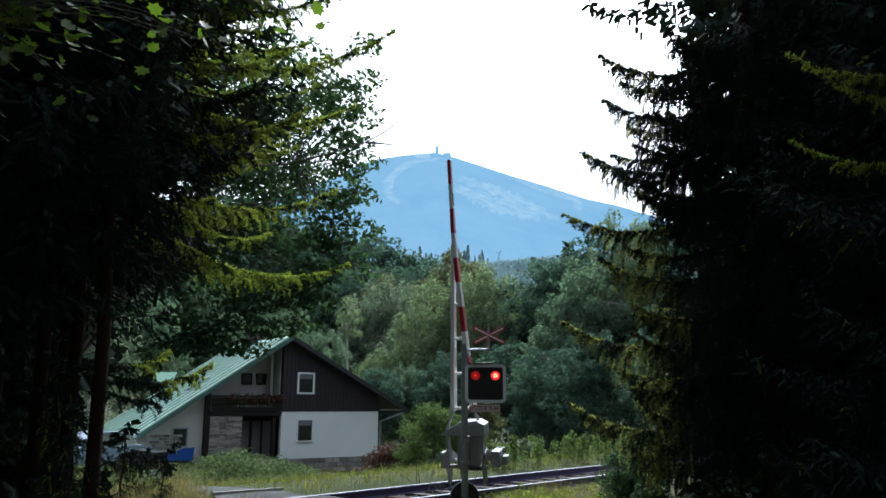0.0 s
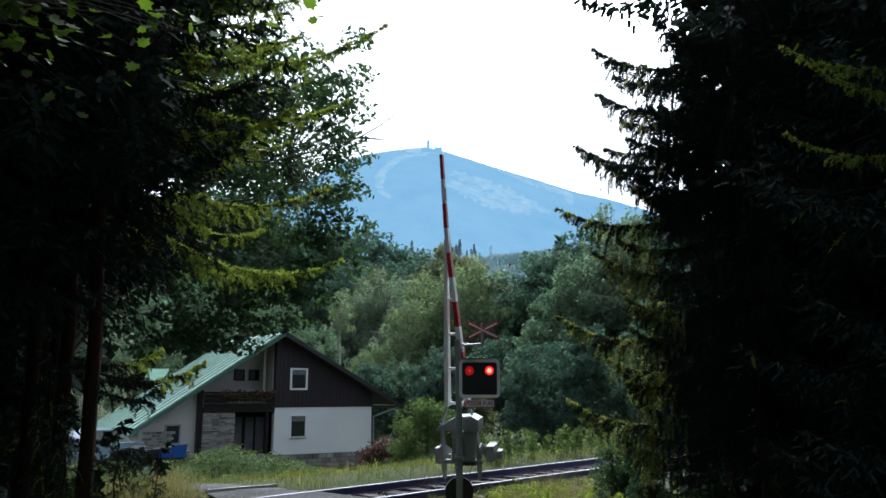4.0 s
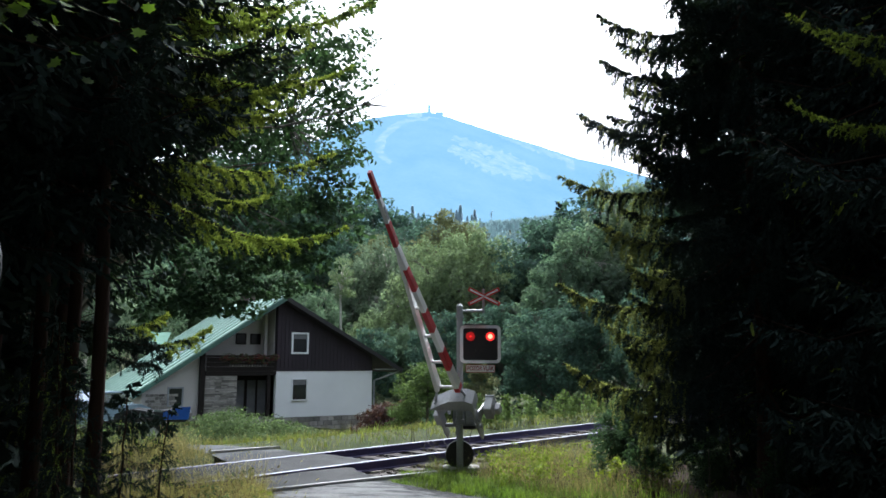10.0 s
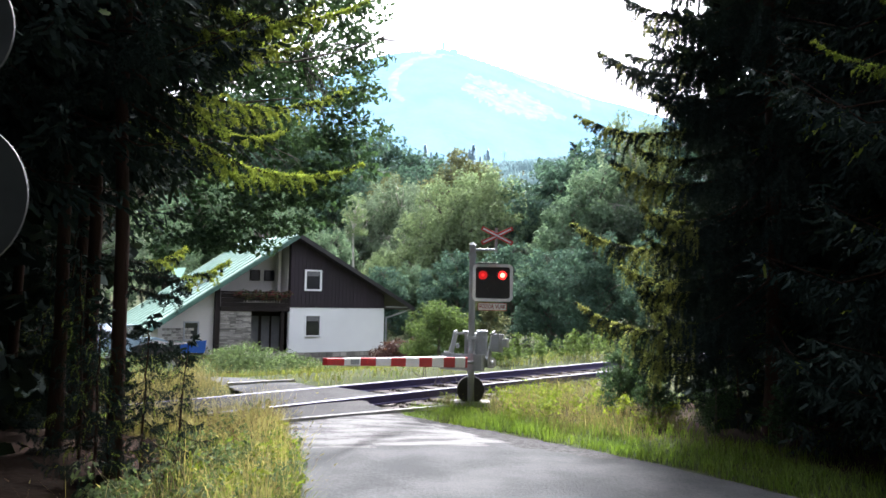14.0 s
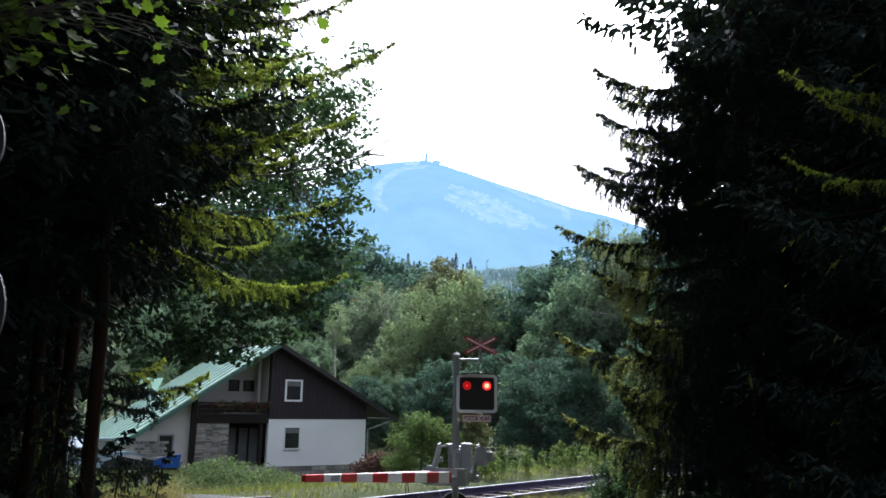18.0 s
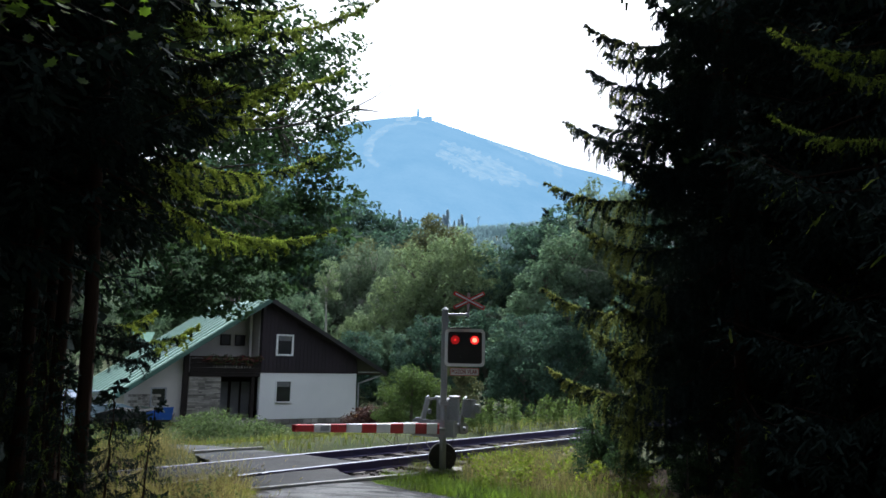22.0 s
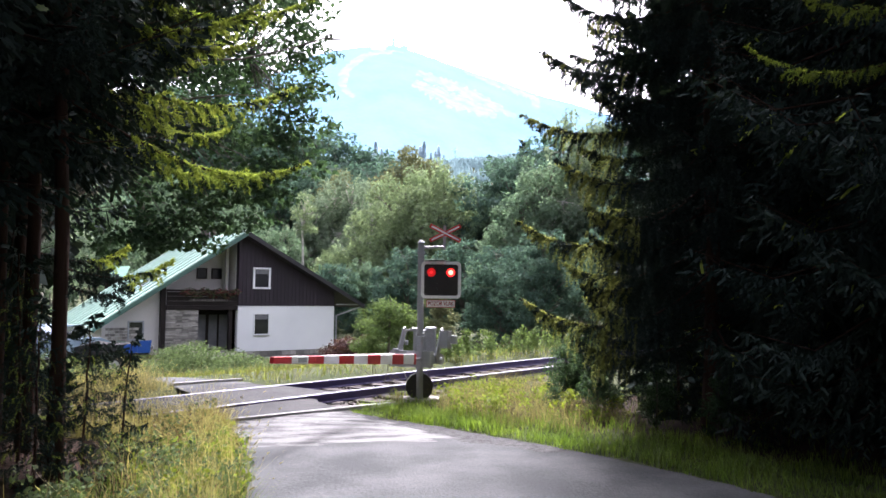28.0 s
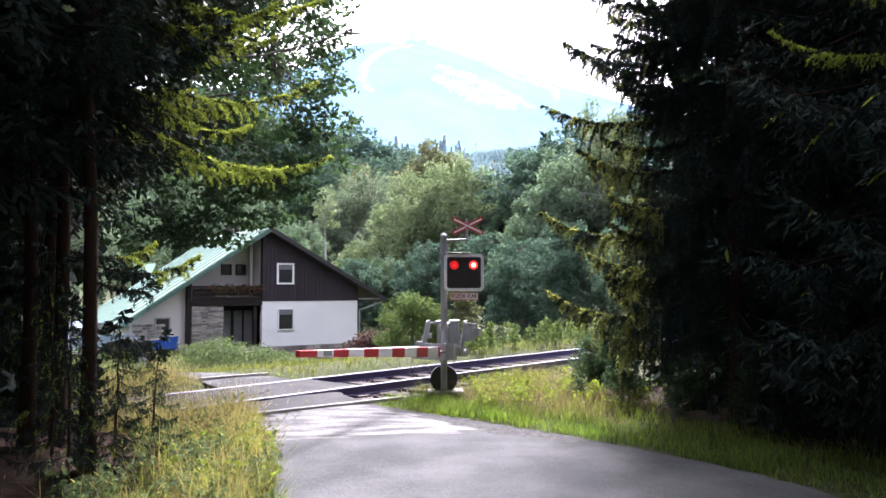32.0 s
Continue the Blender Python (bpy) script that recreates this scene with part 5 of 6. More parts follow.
def near_trees():
    right = curtain_spruce(11, 15.0, [(5.62, -171, 1.98, -9), (4.90, -170, 2.3, -8), (4.24, -173, 2.44, -9), (3.45, -164, 2.2, -7), (2.78, -171, 2.61, -8), (1.66, -171, 2.54, -4), (5.35, -158, 1.6, -12), (5.2, -178, 1.55, -14),
                                      (4.45, -160, 1.65, -10), (3.85, -176, 1.7, -13), (2.3, -177, 1.9, -10), (2.6, -157, 2.0, -9), (6.2, -172, 2.0, -8), (6.4, -150, 1.5, -12), (1.2, -168, 1.8, -6), (3.1, -168, 1.85, -14), (4.6, -176, 1.6, -16)]
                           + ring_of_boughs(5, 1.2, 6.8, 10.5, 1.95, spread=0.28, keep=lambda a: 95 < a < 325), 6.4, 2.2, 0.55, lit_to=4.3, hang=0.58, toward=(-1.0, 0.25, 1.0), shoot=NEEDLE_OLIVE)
    lab = "tall dense Norway spruce with drooping dark boughs at the roadside"
    a = plant("spruce", right, put(4.2, 9.6, 0), lab, "tree", "roadside spruces")
    shade = spruce_meshes(12, 15.0, 2.7, 1.2, per_m=17, finger=0.10, thick=0.028, gap=0.046, droop=0.9, light=0.02, stem=0.10, every=0.085, needles=0, fine_to=6.6, hang=0.8)
    g = plant("spruce", shade, put(5.7, 7.3, 140), "dense dark spruce with heavy hanging boughs", "tree", "roadside spruces")
    again(g, 5.5, 9.2, 250, 0.95)
    edge = curtain_spruce(71, 11.0, [(4.72, 179, 1.72, -4), (4.40, 186, 1.5, -2), (3.92, 178, 1.72, -4)], 5.6, 1.3, 0.75, stem=0.07, hang=0.26, brush=0.034, step=0.026, every=0.04, droop=0.6)
    plant("spruce", edge, put(4.9, 6.3, 0), "roadside spruce with a few long sunlit boughs", "tree", "roadside spruces")
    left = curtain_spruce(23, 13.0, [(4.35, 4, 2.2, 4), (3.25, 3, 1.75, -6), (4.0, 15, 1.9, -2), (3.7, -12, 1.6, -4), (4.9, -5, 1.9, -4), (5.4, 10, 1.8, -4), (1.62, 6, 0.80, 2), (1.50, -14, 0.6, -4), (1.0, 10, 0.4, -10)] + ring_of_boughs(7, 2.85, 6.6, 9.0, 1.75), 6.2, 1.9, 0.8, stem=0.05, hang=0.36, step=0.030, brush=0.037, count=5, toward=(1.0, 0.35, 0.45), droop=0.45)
    lab = "slender spruce with a bare lower trunk and drooping sunlit boughs"
    b = plant("spruce", left, put(-2.5, 6.1, 0), lab, "tree", "spruces of the left thicket")
    again(b, -3.0, 6.7, 35, 1.05)
    for pts in ([(-2.45, 6.3, 3.55), (-1.25, 6.55, 3.70), (-0.86, 6.55, 3.80), (-0.54, 6.55, 3.91), (-0.37, 6.55, 4.01), (-0.19, 6.55, 4.15)],
                [(-0.54, 6.55, 3.91), (-0.40, 6.55, 3.90), (-0.28, 6.56, 3.89)]):
        pts = np.array(pts) - np.array(b.matrix_world.translation)
        part("bare_twig", raw_mesh("bare_twig", *tubes([(pts, np.linspace(0.012, 0.003, len(pts)))], 5), BARK_GREY), None, b, "leafless twig")
    # Filler spruces close gaps in the thicket and cut skylight; some stand unseen.
    fill = spruce_meshes(29, 14.0, 2.5, 0.4, per_m=10, finger=0.24, thick=0.15, gap=0.15, droop=0.8, light=0.0, stem=0.09, every=0.17, needles=0, fine_to=30)
    c = plant("spruce", fill, put(-5.9, 7.8, 0), "dense dark forest spruce beside the road, added to block skylight", "tree", "forest spruces")
    for i, (x, y) in enumerate(((-5.2, 6.0), (-6.9, 8.8), (-5.0, 3.4), (-8.0, 11.0), (-7.8, 6.4), (-7.0, 10.0), (-8.4, 12.6), (-10.0, 14.5), (-6.2, 9.3),
                                (5.9, 11.4), (6.2, 13.4), (7.6, 13.8), (8.6, 8.4), (8.6, 12.0), (6.8, 10.6), (7.3, 8.6), (7.4, 5.0), (7.9, 16.5), (6.9, 6.6))):
        again(c, x, y, 37.0 * i, 0.95 + 0.04 * (i % 5))
    # Unseen spruces round the viewpoint, added to keep skylight off the near trees.
    behind = spruce_meshes(33, 15.0, 2.7, 0.4, per_m=8, finger=0.36, thick=0.21, gap=0.28, droop=0.8, light=0.0, stem=0.1, every=0.24, needles=0, fine_to=30)
    w = plant("spruce", behind, put(-5.2, -0.8, 0), "dense dark forest spruce beside the road, added to block skylight", "tree", "forest spruces")
    for i, (x, y) in enumerate(((-4.4, 1.2), (-7.4, -0.5), (-4.8, -6.5), (-9.5, 2.5), (7.2, 0.5), (7.2, -2.0), (10.5, 3.0), (7.4, -6.0), (-6.5, -11.0), (9.0, -9.0), (5.9, -4.2), (-3.4, -5.0), (6.6, -9.5), (-2.6, -9.0), (5.0, -14.0), (-1.5, -14.5), (2.0, -17.0))):
        again(w, x, y, 53.0 * i, 0.95 + 0.06 * (i % 4))
    high = spruce_meshes(30, 14.0, 2.3, 3.1, per_m=13, finger=0.10, thick=0.036, gap=0.054, droop=0.85, light=0.0, stem=0.05, every=0.10, needles=0, fine_to=6.0)
    k = plant("spruce", high, put(-3.5, 7.5, 0), "dark spruce with a bare lower trunk in the thicket", "tree", "forest spruces")
    for x, y, rz, s in ((-3.9, 6.0, 70, 1.0), (-4.7, 7.0, 160, 1.05), (-3.7, 4.9, 230, 1.0), (-4.6, 8.4, 300, 1.0), (-3.35, 5.7, 100, 0.98), (-3.15, 6.4, 15, 0.97)):
        again(k, x, y, rz, s)
    r = np.random.default_rng(31)
    small = curtain_spruce(31, 3.2, [(h, i * 137.5 + r.normal(0, 15), (1.15 - 0.33 * h) * r.uniform(0.75, 1.2), -6 + r.normal(0, 6)) for i, h in enumerate(np.linspace(0.3, 2.9, 34))], 2.8, 0.3, 0.10, stem=0.022, hang=0.34, step=0.034, brush=0.042, count=4, every=0.065)
    e = plant("young_spruce", small, put(-2.24, 6.0, 0, 0.40), "young spruce with loose hanging twigs", "tree", "young spruces")
    for x, y, rz, s in ((-4.4, 8.6, 120, 0.7), (-2.85, 6.3, 210, 0.52), (-2.12, 6.45, 80, 0.36), (-2.45, 5.65, 160, 0.42), (-3.5, 7.3, 30, 0.6), (3.3, 11.4, 60, 0.6), (4.0, 10.2, 140, 0.6)):
        again(e, x, y, rz, s)
    low = np.array([(-4.6, -0.9, 2.5), (-4.2, -1.0, 2.7), (-3.8, -1.0, 2.9), (-3.4, -0.9, 3.1), (-3.0, -1.1, 3.3), (-2.7, -1.0, 3.3), (-2.3, -1.0, 3.4), (-1.9, -1.1, 3.5), (-1.8, -1.0, 3.3),
                    (-4.3, -0.7, 3.1), (-3.9, -0.8, 3.4), (-3.5, -0.9, 3.6), (-3.1, -0.8, 3.7), (-2.6, -0.9, 3.9), (-2.1, -0.9, 3.9), (-4.6, -0.6, 3.6), (-4.0, -0.6, 4.0), (-3.3, -0.7, 4.2),
                    (-5.0, -0.8, 2.8), (-5.3, -0.7, 3.2), (-2.0, -0.8, 4.4), (-1.8, -0.9, 4.7), (-1.6, -0.8, 5.2), (-1.5, -0.9, 5.7), (-1.4, -0.9, 6.2), (-1.6, -0.9, 6.8), (-1.9, -0.9, 7.4),
                    (-1.9, -1.1, 3.7), (-2.2, -1.1, 3.3), (-1.8, -1.1, 4.0), (-2.4, -1.1, 3.6), (-1.9, -1.1, 4.3), (-1.6, -1.1, 4.4), (-1.5, -1.1, 4.8), (-2.7, -1.1, 3.6), (-1.8, -0.6, 5.0), (-1.6, -0.7, 6.0)]) + np.array([6.5, 0, 0.05])
    low = np.concatenate([low, np.array([(-3.0, -1.1, 2.52), (-3.3, -1.1, 2.62), (-3.6, -1.0, 2.57), (-3.9, -1.1, 2.52), (-3.9, -1.1, 2.6), (-2.8, -1.1, 2.87), (-2.5, -1.1, 2.85), (-3.2, -1.0, 3.02), (-3.6, -1.0, 2.8), (-2.1, -1.1, 2.95),
                                         (-1.22, -0.5, 4.7), (-1.27, -0.6, 5.3), (-1.22, -0.4, 6.0), (-1.17, -0.5, 6.8), (-1.22, -0.6, 7.5), (-1.27, -0.4, 8.3), (-1.37, -0.6, 4.3), (-1.3, -0.7, 3.9)]) + np.array([6.5, 0, 0.05])])
    maple = broad_meshes(41, 12.5, 10.7, 2.9, 400, 92000, 0.060, BROAD, BARK_GREY, 0.060, 1.0, low, squash=0.40)
    plant("maple", maple, put(-6.5, 14.0, 0), "broad-leaved tree with dense blue-green foliage behind the spruces", "tree")
    # Unseen crowns added behind the viewpoint to darken the thickets from above.
    roof = broad_meshes(44, 13.0, 9.5, 3.8, 160, 16000, 0.15, BROAD, BARK_GREY, 0.085, 1.0, None)
    o = plant("tree", roof, put(-4.0, -3.4, 0), "unseen broad-leaved tree added behind the viewpoint to block skylight", "tree", "trees over the road")
    again(o, 5.0, -4.0, 130, 1.0)
    again(o, -3.6, -10.0, 250, 1.05)
    hazel = broad_meshes(43, 2.6, 2.0, 0.1, 40, 5000, 0.045, BROAD, BARK_GREY, 0.15)
    d = plant("shrub", hazel, put(3.0, 12.2, 0, 0.42), "leafy roadside shrub under the spruces", "shrub", "roadside shrubs")
    for x, y, rz, s in ((2.75, 11.5, 90, 0.40), (3.0, 10.6, 30, 0.32), (3.45, 9.5, 150, 0.30), (3.9, 8.7, 60, 0.30), (2.45, 10.9, 10, 0.17), (3.3, 12.0, 260, 0.5)):
        again(d, x, y, rz, s)


near_trees()


def overhanging_maple():
    """A young maple at the edge, whose lowest twigs hang into the view from above."""
    rng = np.random.default_rng(8)
    t = thing("young_maple", pose(-3.1, 4.1, float(land(-3.1, 4.1))), "young maple with bright green overhanging leaves", "tree")
    stem = np.array([[0, 0, -0.2], [0.05, 0, 1.5], [0.1, -0.05, 3.0], [0.2, -0.1, 4.2]])
    part("trunk", raw_mesh("trunk", *tubes([(stem, np.array([0.05, 0.04, 0.03, 0.015]))], 8), BARK_GREY, smooth=True), None, t)
    twigs, vs, fs, base = [], [], [], 0
    out = np.array([(0, 0.32), (0.09, 0.19), (0.24, 0.23), (0.21, 0.08), (0.37, -0.03), (0.22, -0.11), (0.18, -0.25), (0.03, -0.2)])
    outline = np.concatenate([out, (out * [-1, 1])[1:-1][::-1]]) / 0.6
    targets = [(x, y, z) for x, y, z in zip(rng.uniform(0.4, 1.85, 44), rng.uniform(-0.3, 0.4, 44), rng.uniform(3.05, 3.6, 44))] + [(2.35, -0.05, 3.42), (2.5, 0.0, 3.40), (2.55, -0.05, 3.50), (3.17, -0.05, 3.56)]
    for q in targets:
        q = np.array(q)
        a = np.array([0.12, -0.05, 3.0 + 0.4 * rng.random()])
        s = np.linspace(0, 1, 5)[:, None]
        pts = a + (q - a) * s + np.array([0, 0, 0.25]) * np.sin(np.pi * s)
        twigs.append((pts, 0.008 * (1 - 0.8 * s[:, 0])))
        for k in range(7):
            p = pts[2 + k % 3] + rng.normal(0, 0.10, 3)
            nrm = unit(rng.normal(0, 0.5, 3) + [0.2, -0.3, 0.9])
            ax = unit(np.cross(nrm, rng.normal(0, 1, 3)))
            by = np.cross(nrm, ax)
            size = rng.uniform(0.05, 0.095)
            v = p + size * (outline[:, :1] * ax + outline[:, 1:] * by) + nrm * size * 0.2 * np.abs(outline[:, :1])
            v = np.concatenate([[p], v])
            m = len(outline)
            vs.append(v)
            fs += [(base, base + 1 + i, base + 1 + (i + 1) % m) for i in range(m)]
            base += m + 1
    tagged(part("boughwork", raw_mesh("boughwork", *tubes(twigs, 5), BARK_GREY, smooth=True), None, t), kind="stuff")
    part("leaves", raw_mesh("leaves", np.concatenate(vs), np.array(fs), MAPLE), None, t, "bright green lobed leaves")


overhanging_maple()


# ---- middle distance trees ----
def far_trees():
    kinds = {
        "dark": broad_meshes(51, 12, 9.5, 1.0, 190, 15000, 0.155, LEAF_DARK, BARK_GREY, 0.075, 1.0, None, True, 0.8),
        "brown": broad_meshes(58, 12, 9.0, 1.0, 150, 14000, 0.13, LEAF_BROWN, BARK_GREY, 0.075, 1.0, None, True, 0.8),
        "mid": broad_meshes(52, 12, 8.0, 0.5, 300, 17000, 0.13, LEAF_MID, BARK_GREY, 0.058, 1.08, None, True, 1.2),
        "grey": broad_meshes(53, 12, 6.4, 0.5, 260, 17000, 0.115, LEAF_GREY, BIRCH, 0.058, 1.1, None, True, 1.5),
        "light": broad_meshes(54, 12, 9.5, 0.2, 420, 32000, 0.112, LEAF_LIGHT, BARK_GREY, 0.05, 1.08, None, True, 1.5),
        "slim": broad_meshes(59, 12, 2.6, 8.0, 26, 2600, 0.075, LEAF_LIGHT, BIRCH, 0.16, 1.0, None, True, 0.8),
        "spruce": spruce_meshes(55, 16.0, 3.2, 0.6, per_m=8, finger=0.26, thick=0.09, gap=0.18, droop=0.5, light=0.1, stem=0.16, every=0.24, needles=0, fine_to=30, span=1.0),
        "bush": broad_meshes(56, 3.0, 3.2, 0.05, 70, 9000, 0.055, BUSH_LEAF, BARK_GREY, 0.13, 1.0, None, True, 0.6),
        "hedge": broad_meshes(62, 1.6, 2.6, 0.05, 40, 4000, 0.05, LEAF_DARK, BARK_GREY, 0.14, 1.0, None, True),
        "pine": broad_meshes(63, 3.0, 1.5, 0.05, 40, 5000, 0.045, LEAF_BROWN, BARK_GREY, 0.16, 1.0, None, True),
        "red": broad_meshes(57, 1.6, 2.0, 0.05, 26, 4200, 0.05, RED_LEAF, BARK_GREY, 0.2),
    }
    heights = {"dark": 12, "brown": 12, "mid": 12, "grey": 12, "light": 12, "slim": 12, "spruce": 16, "bush": 3.0, "red": 1.6, "hedge": 1.6, "pine": 3.0}
    words = {"dark": ("tree", "dark green broad-leaved tree in the valley", "tree"), "mid": ("tree", "green broad-leaved tree in the valley wood", "tree"),
             "brown": ("tree", "brownish green broad-leaved tree on the slope", "tree"), "slim": ("birch", "slim young birch with a bare white trunk", "tree"),
             "grey": ("birch", "grey-green birch with a pale trunk", "tree"), "light": ("willow", "light green willow with a dense rounded crown", "tree"),
             "spruce": ("spruce", "dark spruce standing among broad-leaved trees", "tree"), "bush": ("bush", "rounded light green bush near the track", "shrub"),
             "hedge": ("hedge_bush", "low dark green hedge bush beside the house", "shrub"), "pine": ("shrub", "brownish upright shrub behind the signal", "shrub"),
             "red": ("shrub", "low reddish garden shrub beside the house", "shrub")}
    rows = [  # kind, x, y, height, turn
        ("dark", -14.5, 106, 23.6, 0), ("dark", -9.0, 107, 24.4, 60), ("dark", -21, 104, 26.0, 120), ("dark", -28, 100, 27.8, 200), ("dark", -3.2, 110, 22.8, 250),
        ("brown", 2.0, 95, 20.6, 0), ("brown", 5.2, 96, 19.0, 90), ("dark", -1.5, 98, 19.0, 30), ("dark", -9.5, 92, 17.0, 310), ("brown", -5.0, 90, 16.8, 200),
        ("grey", -3.7, 76, 14.9, 30), ("grey", -5.6, 78, 14.3, 80), ("grey", -7.4, 75, 12.6, 10), ("mid", -16.5, 80, 14, 220), ("mid", -23, 76, 15, 170), ("dark", -30, 70, 18.0, 140), ("mid", -22, 60, 11, 20),
        ("light", 4.3, 60, 13.3, 0), ("light", 1.3, 61, 12.9, 100), ("grey", -1.4, 66, 12.4, 200), ("mid", 7.0, 66, 10.6, 310), ("light", -4.2, 60, 6.8, 50), ("mid", -8.6, 62, 8.4, 240), ("slim", -6.5, 60, 10.7, 40),
        ("mid", 8.4, 57, 11.4, 90), ("dark", 9.5, 59, 13.6, 160), ("dark", 13.0, 56, 14.6, 210), ("mid", 9.4, 45, 11.7, 250), ("grey", 11.6, 45, 13.8, 10), ("mid", 7.9, 44, 9.4, 130), ("dark", 15.5, 46, 13.0, 280),
        ("spruce", 10.9, 61, 16.3, 0), ("spruce", 14.2, 64, 15.0, 90), ("spruce", 16.5, 60, 16.5, 40),
        ("dark", 4.8, 48, 6.6, 130), ("dark", 1.4, 50, 6.2, 20), ("dark", 6.0, 40, 5.6, 70), ("mid", -1.6, 53, 6.0, 330), ("dark", 7.4, 36, 5.4, 190), ("dark", -3.6, 51, 5.2, 260),
        ("dark", 11.5, 33, 6.5, 20), ("dark", 14.5, 36, 7.5, 120), ("dark", 9.4, 30.5, 4.2, 250), ("dark", 17.0, 31, 7.5, 20),
        ("bush", 0.1, 27.0, 2.7, 0), ("bush", 0.9, 28.2, 2.1, 120), ("bush", -0.5, 27.8, 1.5, 210),
        ("hedge", -0.2, 32.0, 1.3, 0), ("hedge", 0.5, 31.4, 1.0, 70), ("hedge", 1.7, 30.4, 1.1, 150), ("pine", 1.8, 27.2, 2.9, 0),
        ("red", -1.75, 32.6, 1.75, 0), ("red", -1.15, 32.2, 1.6, 90), ("red", -0.6, 33.4, 1.8, 200),
        ("mid", -12.0, 58, 9, 30), ("grey", -19.5, 45, 10, 110), ("mid", -26, 44, 12, 200), ("mid", -9.5, 54, 8.2, 150),
    ]
    first = {}
    for kind, x, y, h, rz in rows:
        s = h / heights[kind] * {"dark": 1.19, "brown": 1.15, "mid": 1.09, "grey": 1.09, "light": 1.09, "slim": 1.06}.get(kind, 1.0)
        if kind in first:
            again(first[kind], x, y, rz, s)
        else:
            first[kind] = plant(words[kind][0], kinds[kind], put(x, y, rz, s), words[kind][1], words[kind][2], "valley trees" if kind not in ("bush", "red", "hedge", "pine") else "bushes by the track")


far_trees()


def far_woods():
    rng = np.random.default_rng(9)
    n = 4600
    x, y = rng.uniform(-260, 460, n), rng.uniform(880, 1340, n)
    h = rng.uniform(9, 16, n)
    z = land(x, y)
    vs, fs, base = [], [], 0
    for i in range(n):
        for k in range(3):
            r, z0, z1 = h[i] * 0.30 * (1 - 0.27 * k), h[i] * (0.0 + 0.27 * k), h[i] * min(1.0, 0.46 + 0.27 * k)
            a = np.arange(6) * 2 * np.pi / 6 + rng.random()
            rr = r * rng.uniform(0.6, 1.2, 6)
            ring = np.stack([x[i] + rr * np.cos(a), y[i] + rr * np.sin(a), z[i] + z0 + rng.uniform(-0.05, 0.05, 6) * h[i]], 1)
            vs += [ring, [[x[i], y[i], z[i] + z1]]]
            fs += [(base + j, base + (j + 1) % 6, base + 6) for j in range(6)]
            base += 7
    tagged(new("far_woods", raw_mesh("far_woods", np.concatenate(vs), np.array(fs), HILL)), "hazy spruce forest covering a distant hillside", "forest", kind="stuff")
    # single tall spruces on the ridge: bearing place, height, width
    first = None
    for px, py, hh in ((-33, 1345, 26), (-24, 1348, 40), (-13, 1340, 28), (-3, 1345, 30), (42, 1342, 27), (55, 1346, 36), (62, 1350, 44), (74, 1340, 27), (82, 1345, 30), (88, 1350, 38), (97, 1344, 24)):
        if first is None:
            me = spruce_meshes(61, 16.0, 3.0, 1.0, per_m=7, finger=0.6, thick=0.36, gap=0.34, droop=0.4, light=0.0, stem=0.16, every=0.34, needles=0, fine_to=30, span=1.0)
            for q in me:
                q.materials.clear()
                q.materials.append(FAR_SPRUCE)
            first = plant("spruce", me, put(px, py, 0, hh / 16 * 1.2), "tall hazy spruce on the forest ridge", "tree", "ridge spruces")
        else:
            again(first, px, py, px * 7.0, hh / 16 * 1.2)
    for px, py, hh in ((117, 1345, 40),):
        d = thing("dead_tree", pose(px, py, float(land(px, py))), "bare dead spruce on the forest ridge", "tree")
        r2 = np.random.default_rng(int(px))
        arms = [(np.array([[0, 0, q], [a, b, q + 1.0]]), np.array([0.5, 0.25])) for q, a, b in zip(np.linspace(hh * 0.55, hh * 0.98, 16), r2.uniform(-5.5, 5.5, 16), r2.uniform(-3, 3, 16))]
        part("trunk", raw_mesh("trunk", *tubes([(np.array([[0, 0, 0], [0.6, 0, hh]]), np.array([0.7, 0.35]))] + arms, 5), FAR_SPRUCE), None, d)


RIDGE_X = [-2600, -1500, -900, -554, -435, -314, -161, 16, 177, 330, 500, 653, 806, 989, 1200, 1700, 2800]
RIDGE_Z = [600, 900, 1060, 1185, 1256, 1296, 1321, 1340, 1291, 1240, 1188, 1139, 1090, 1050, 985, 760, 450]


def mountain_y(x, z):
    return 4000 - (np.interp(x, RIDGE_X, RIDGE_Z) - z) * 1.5


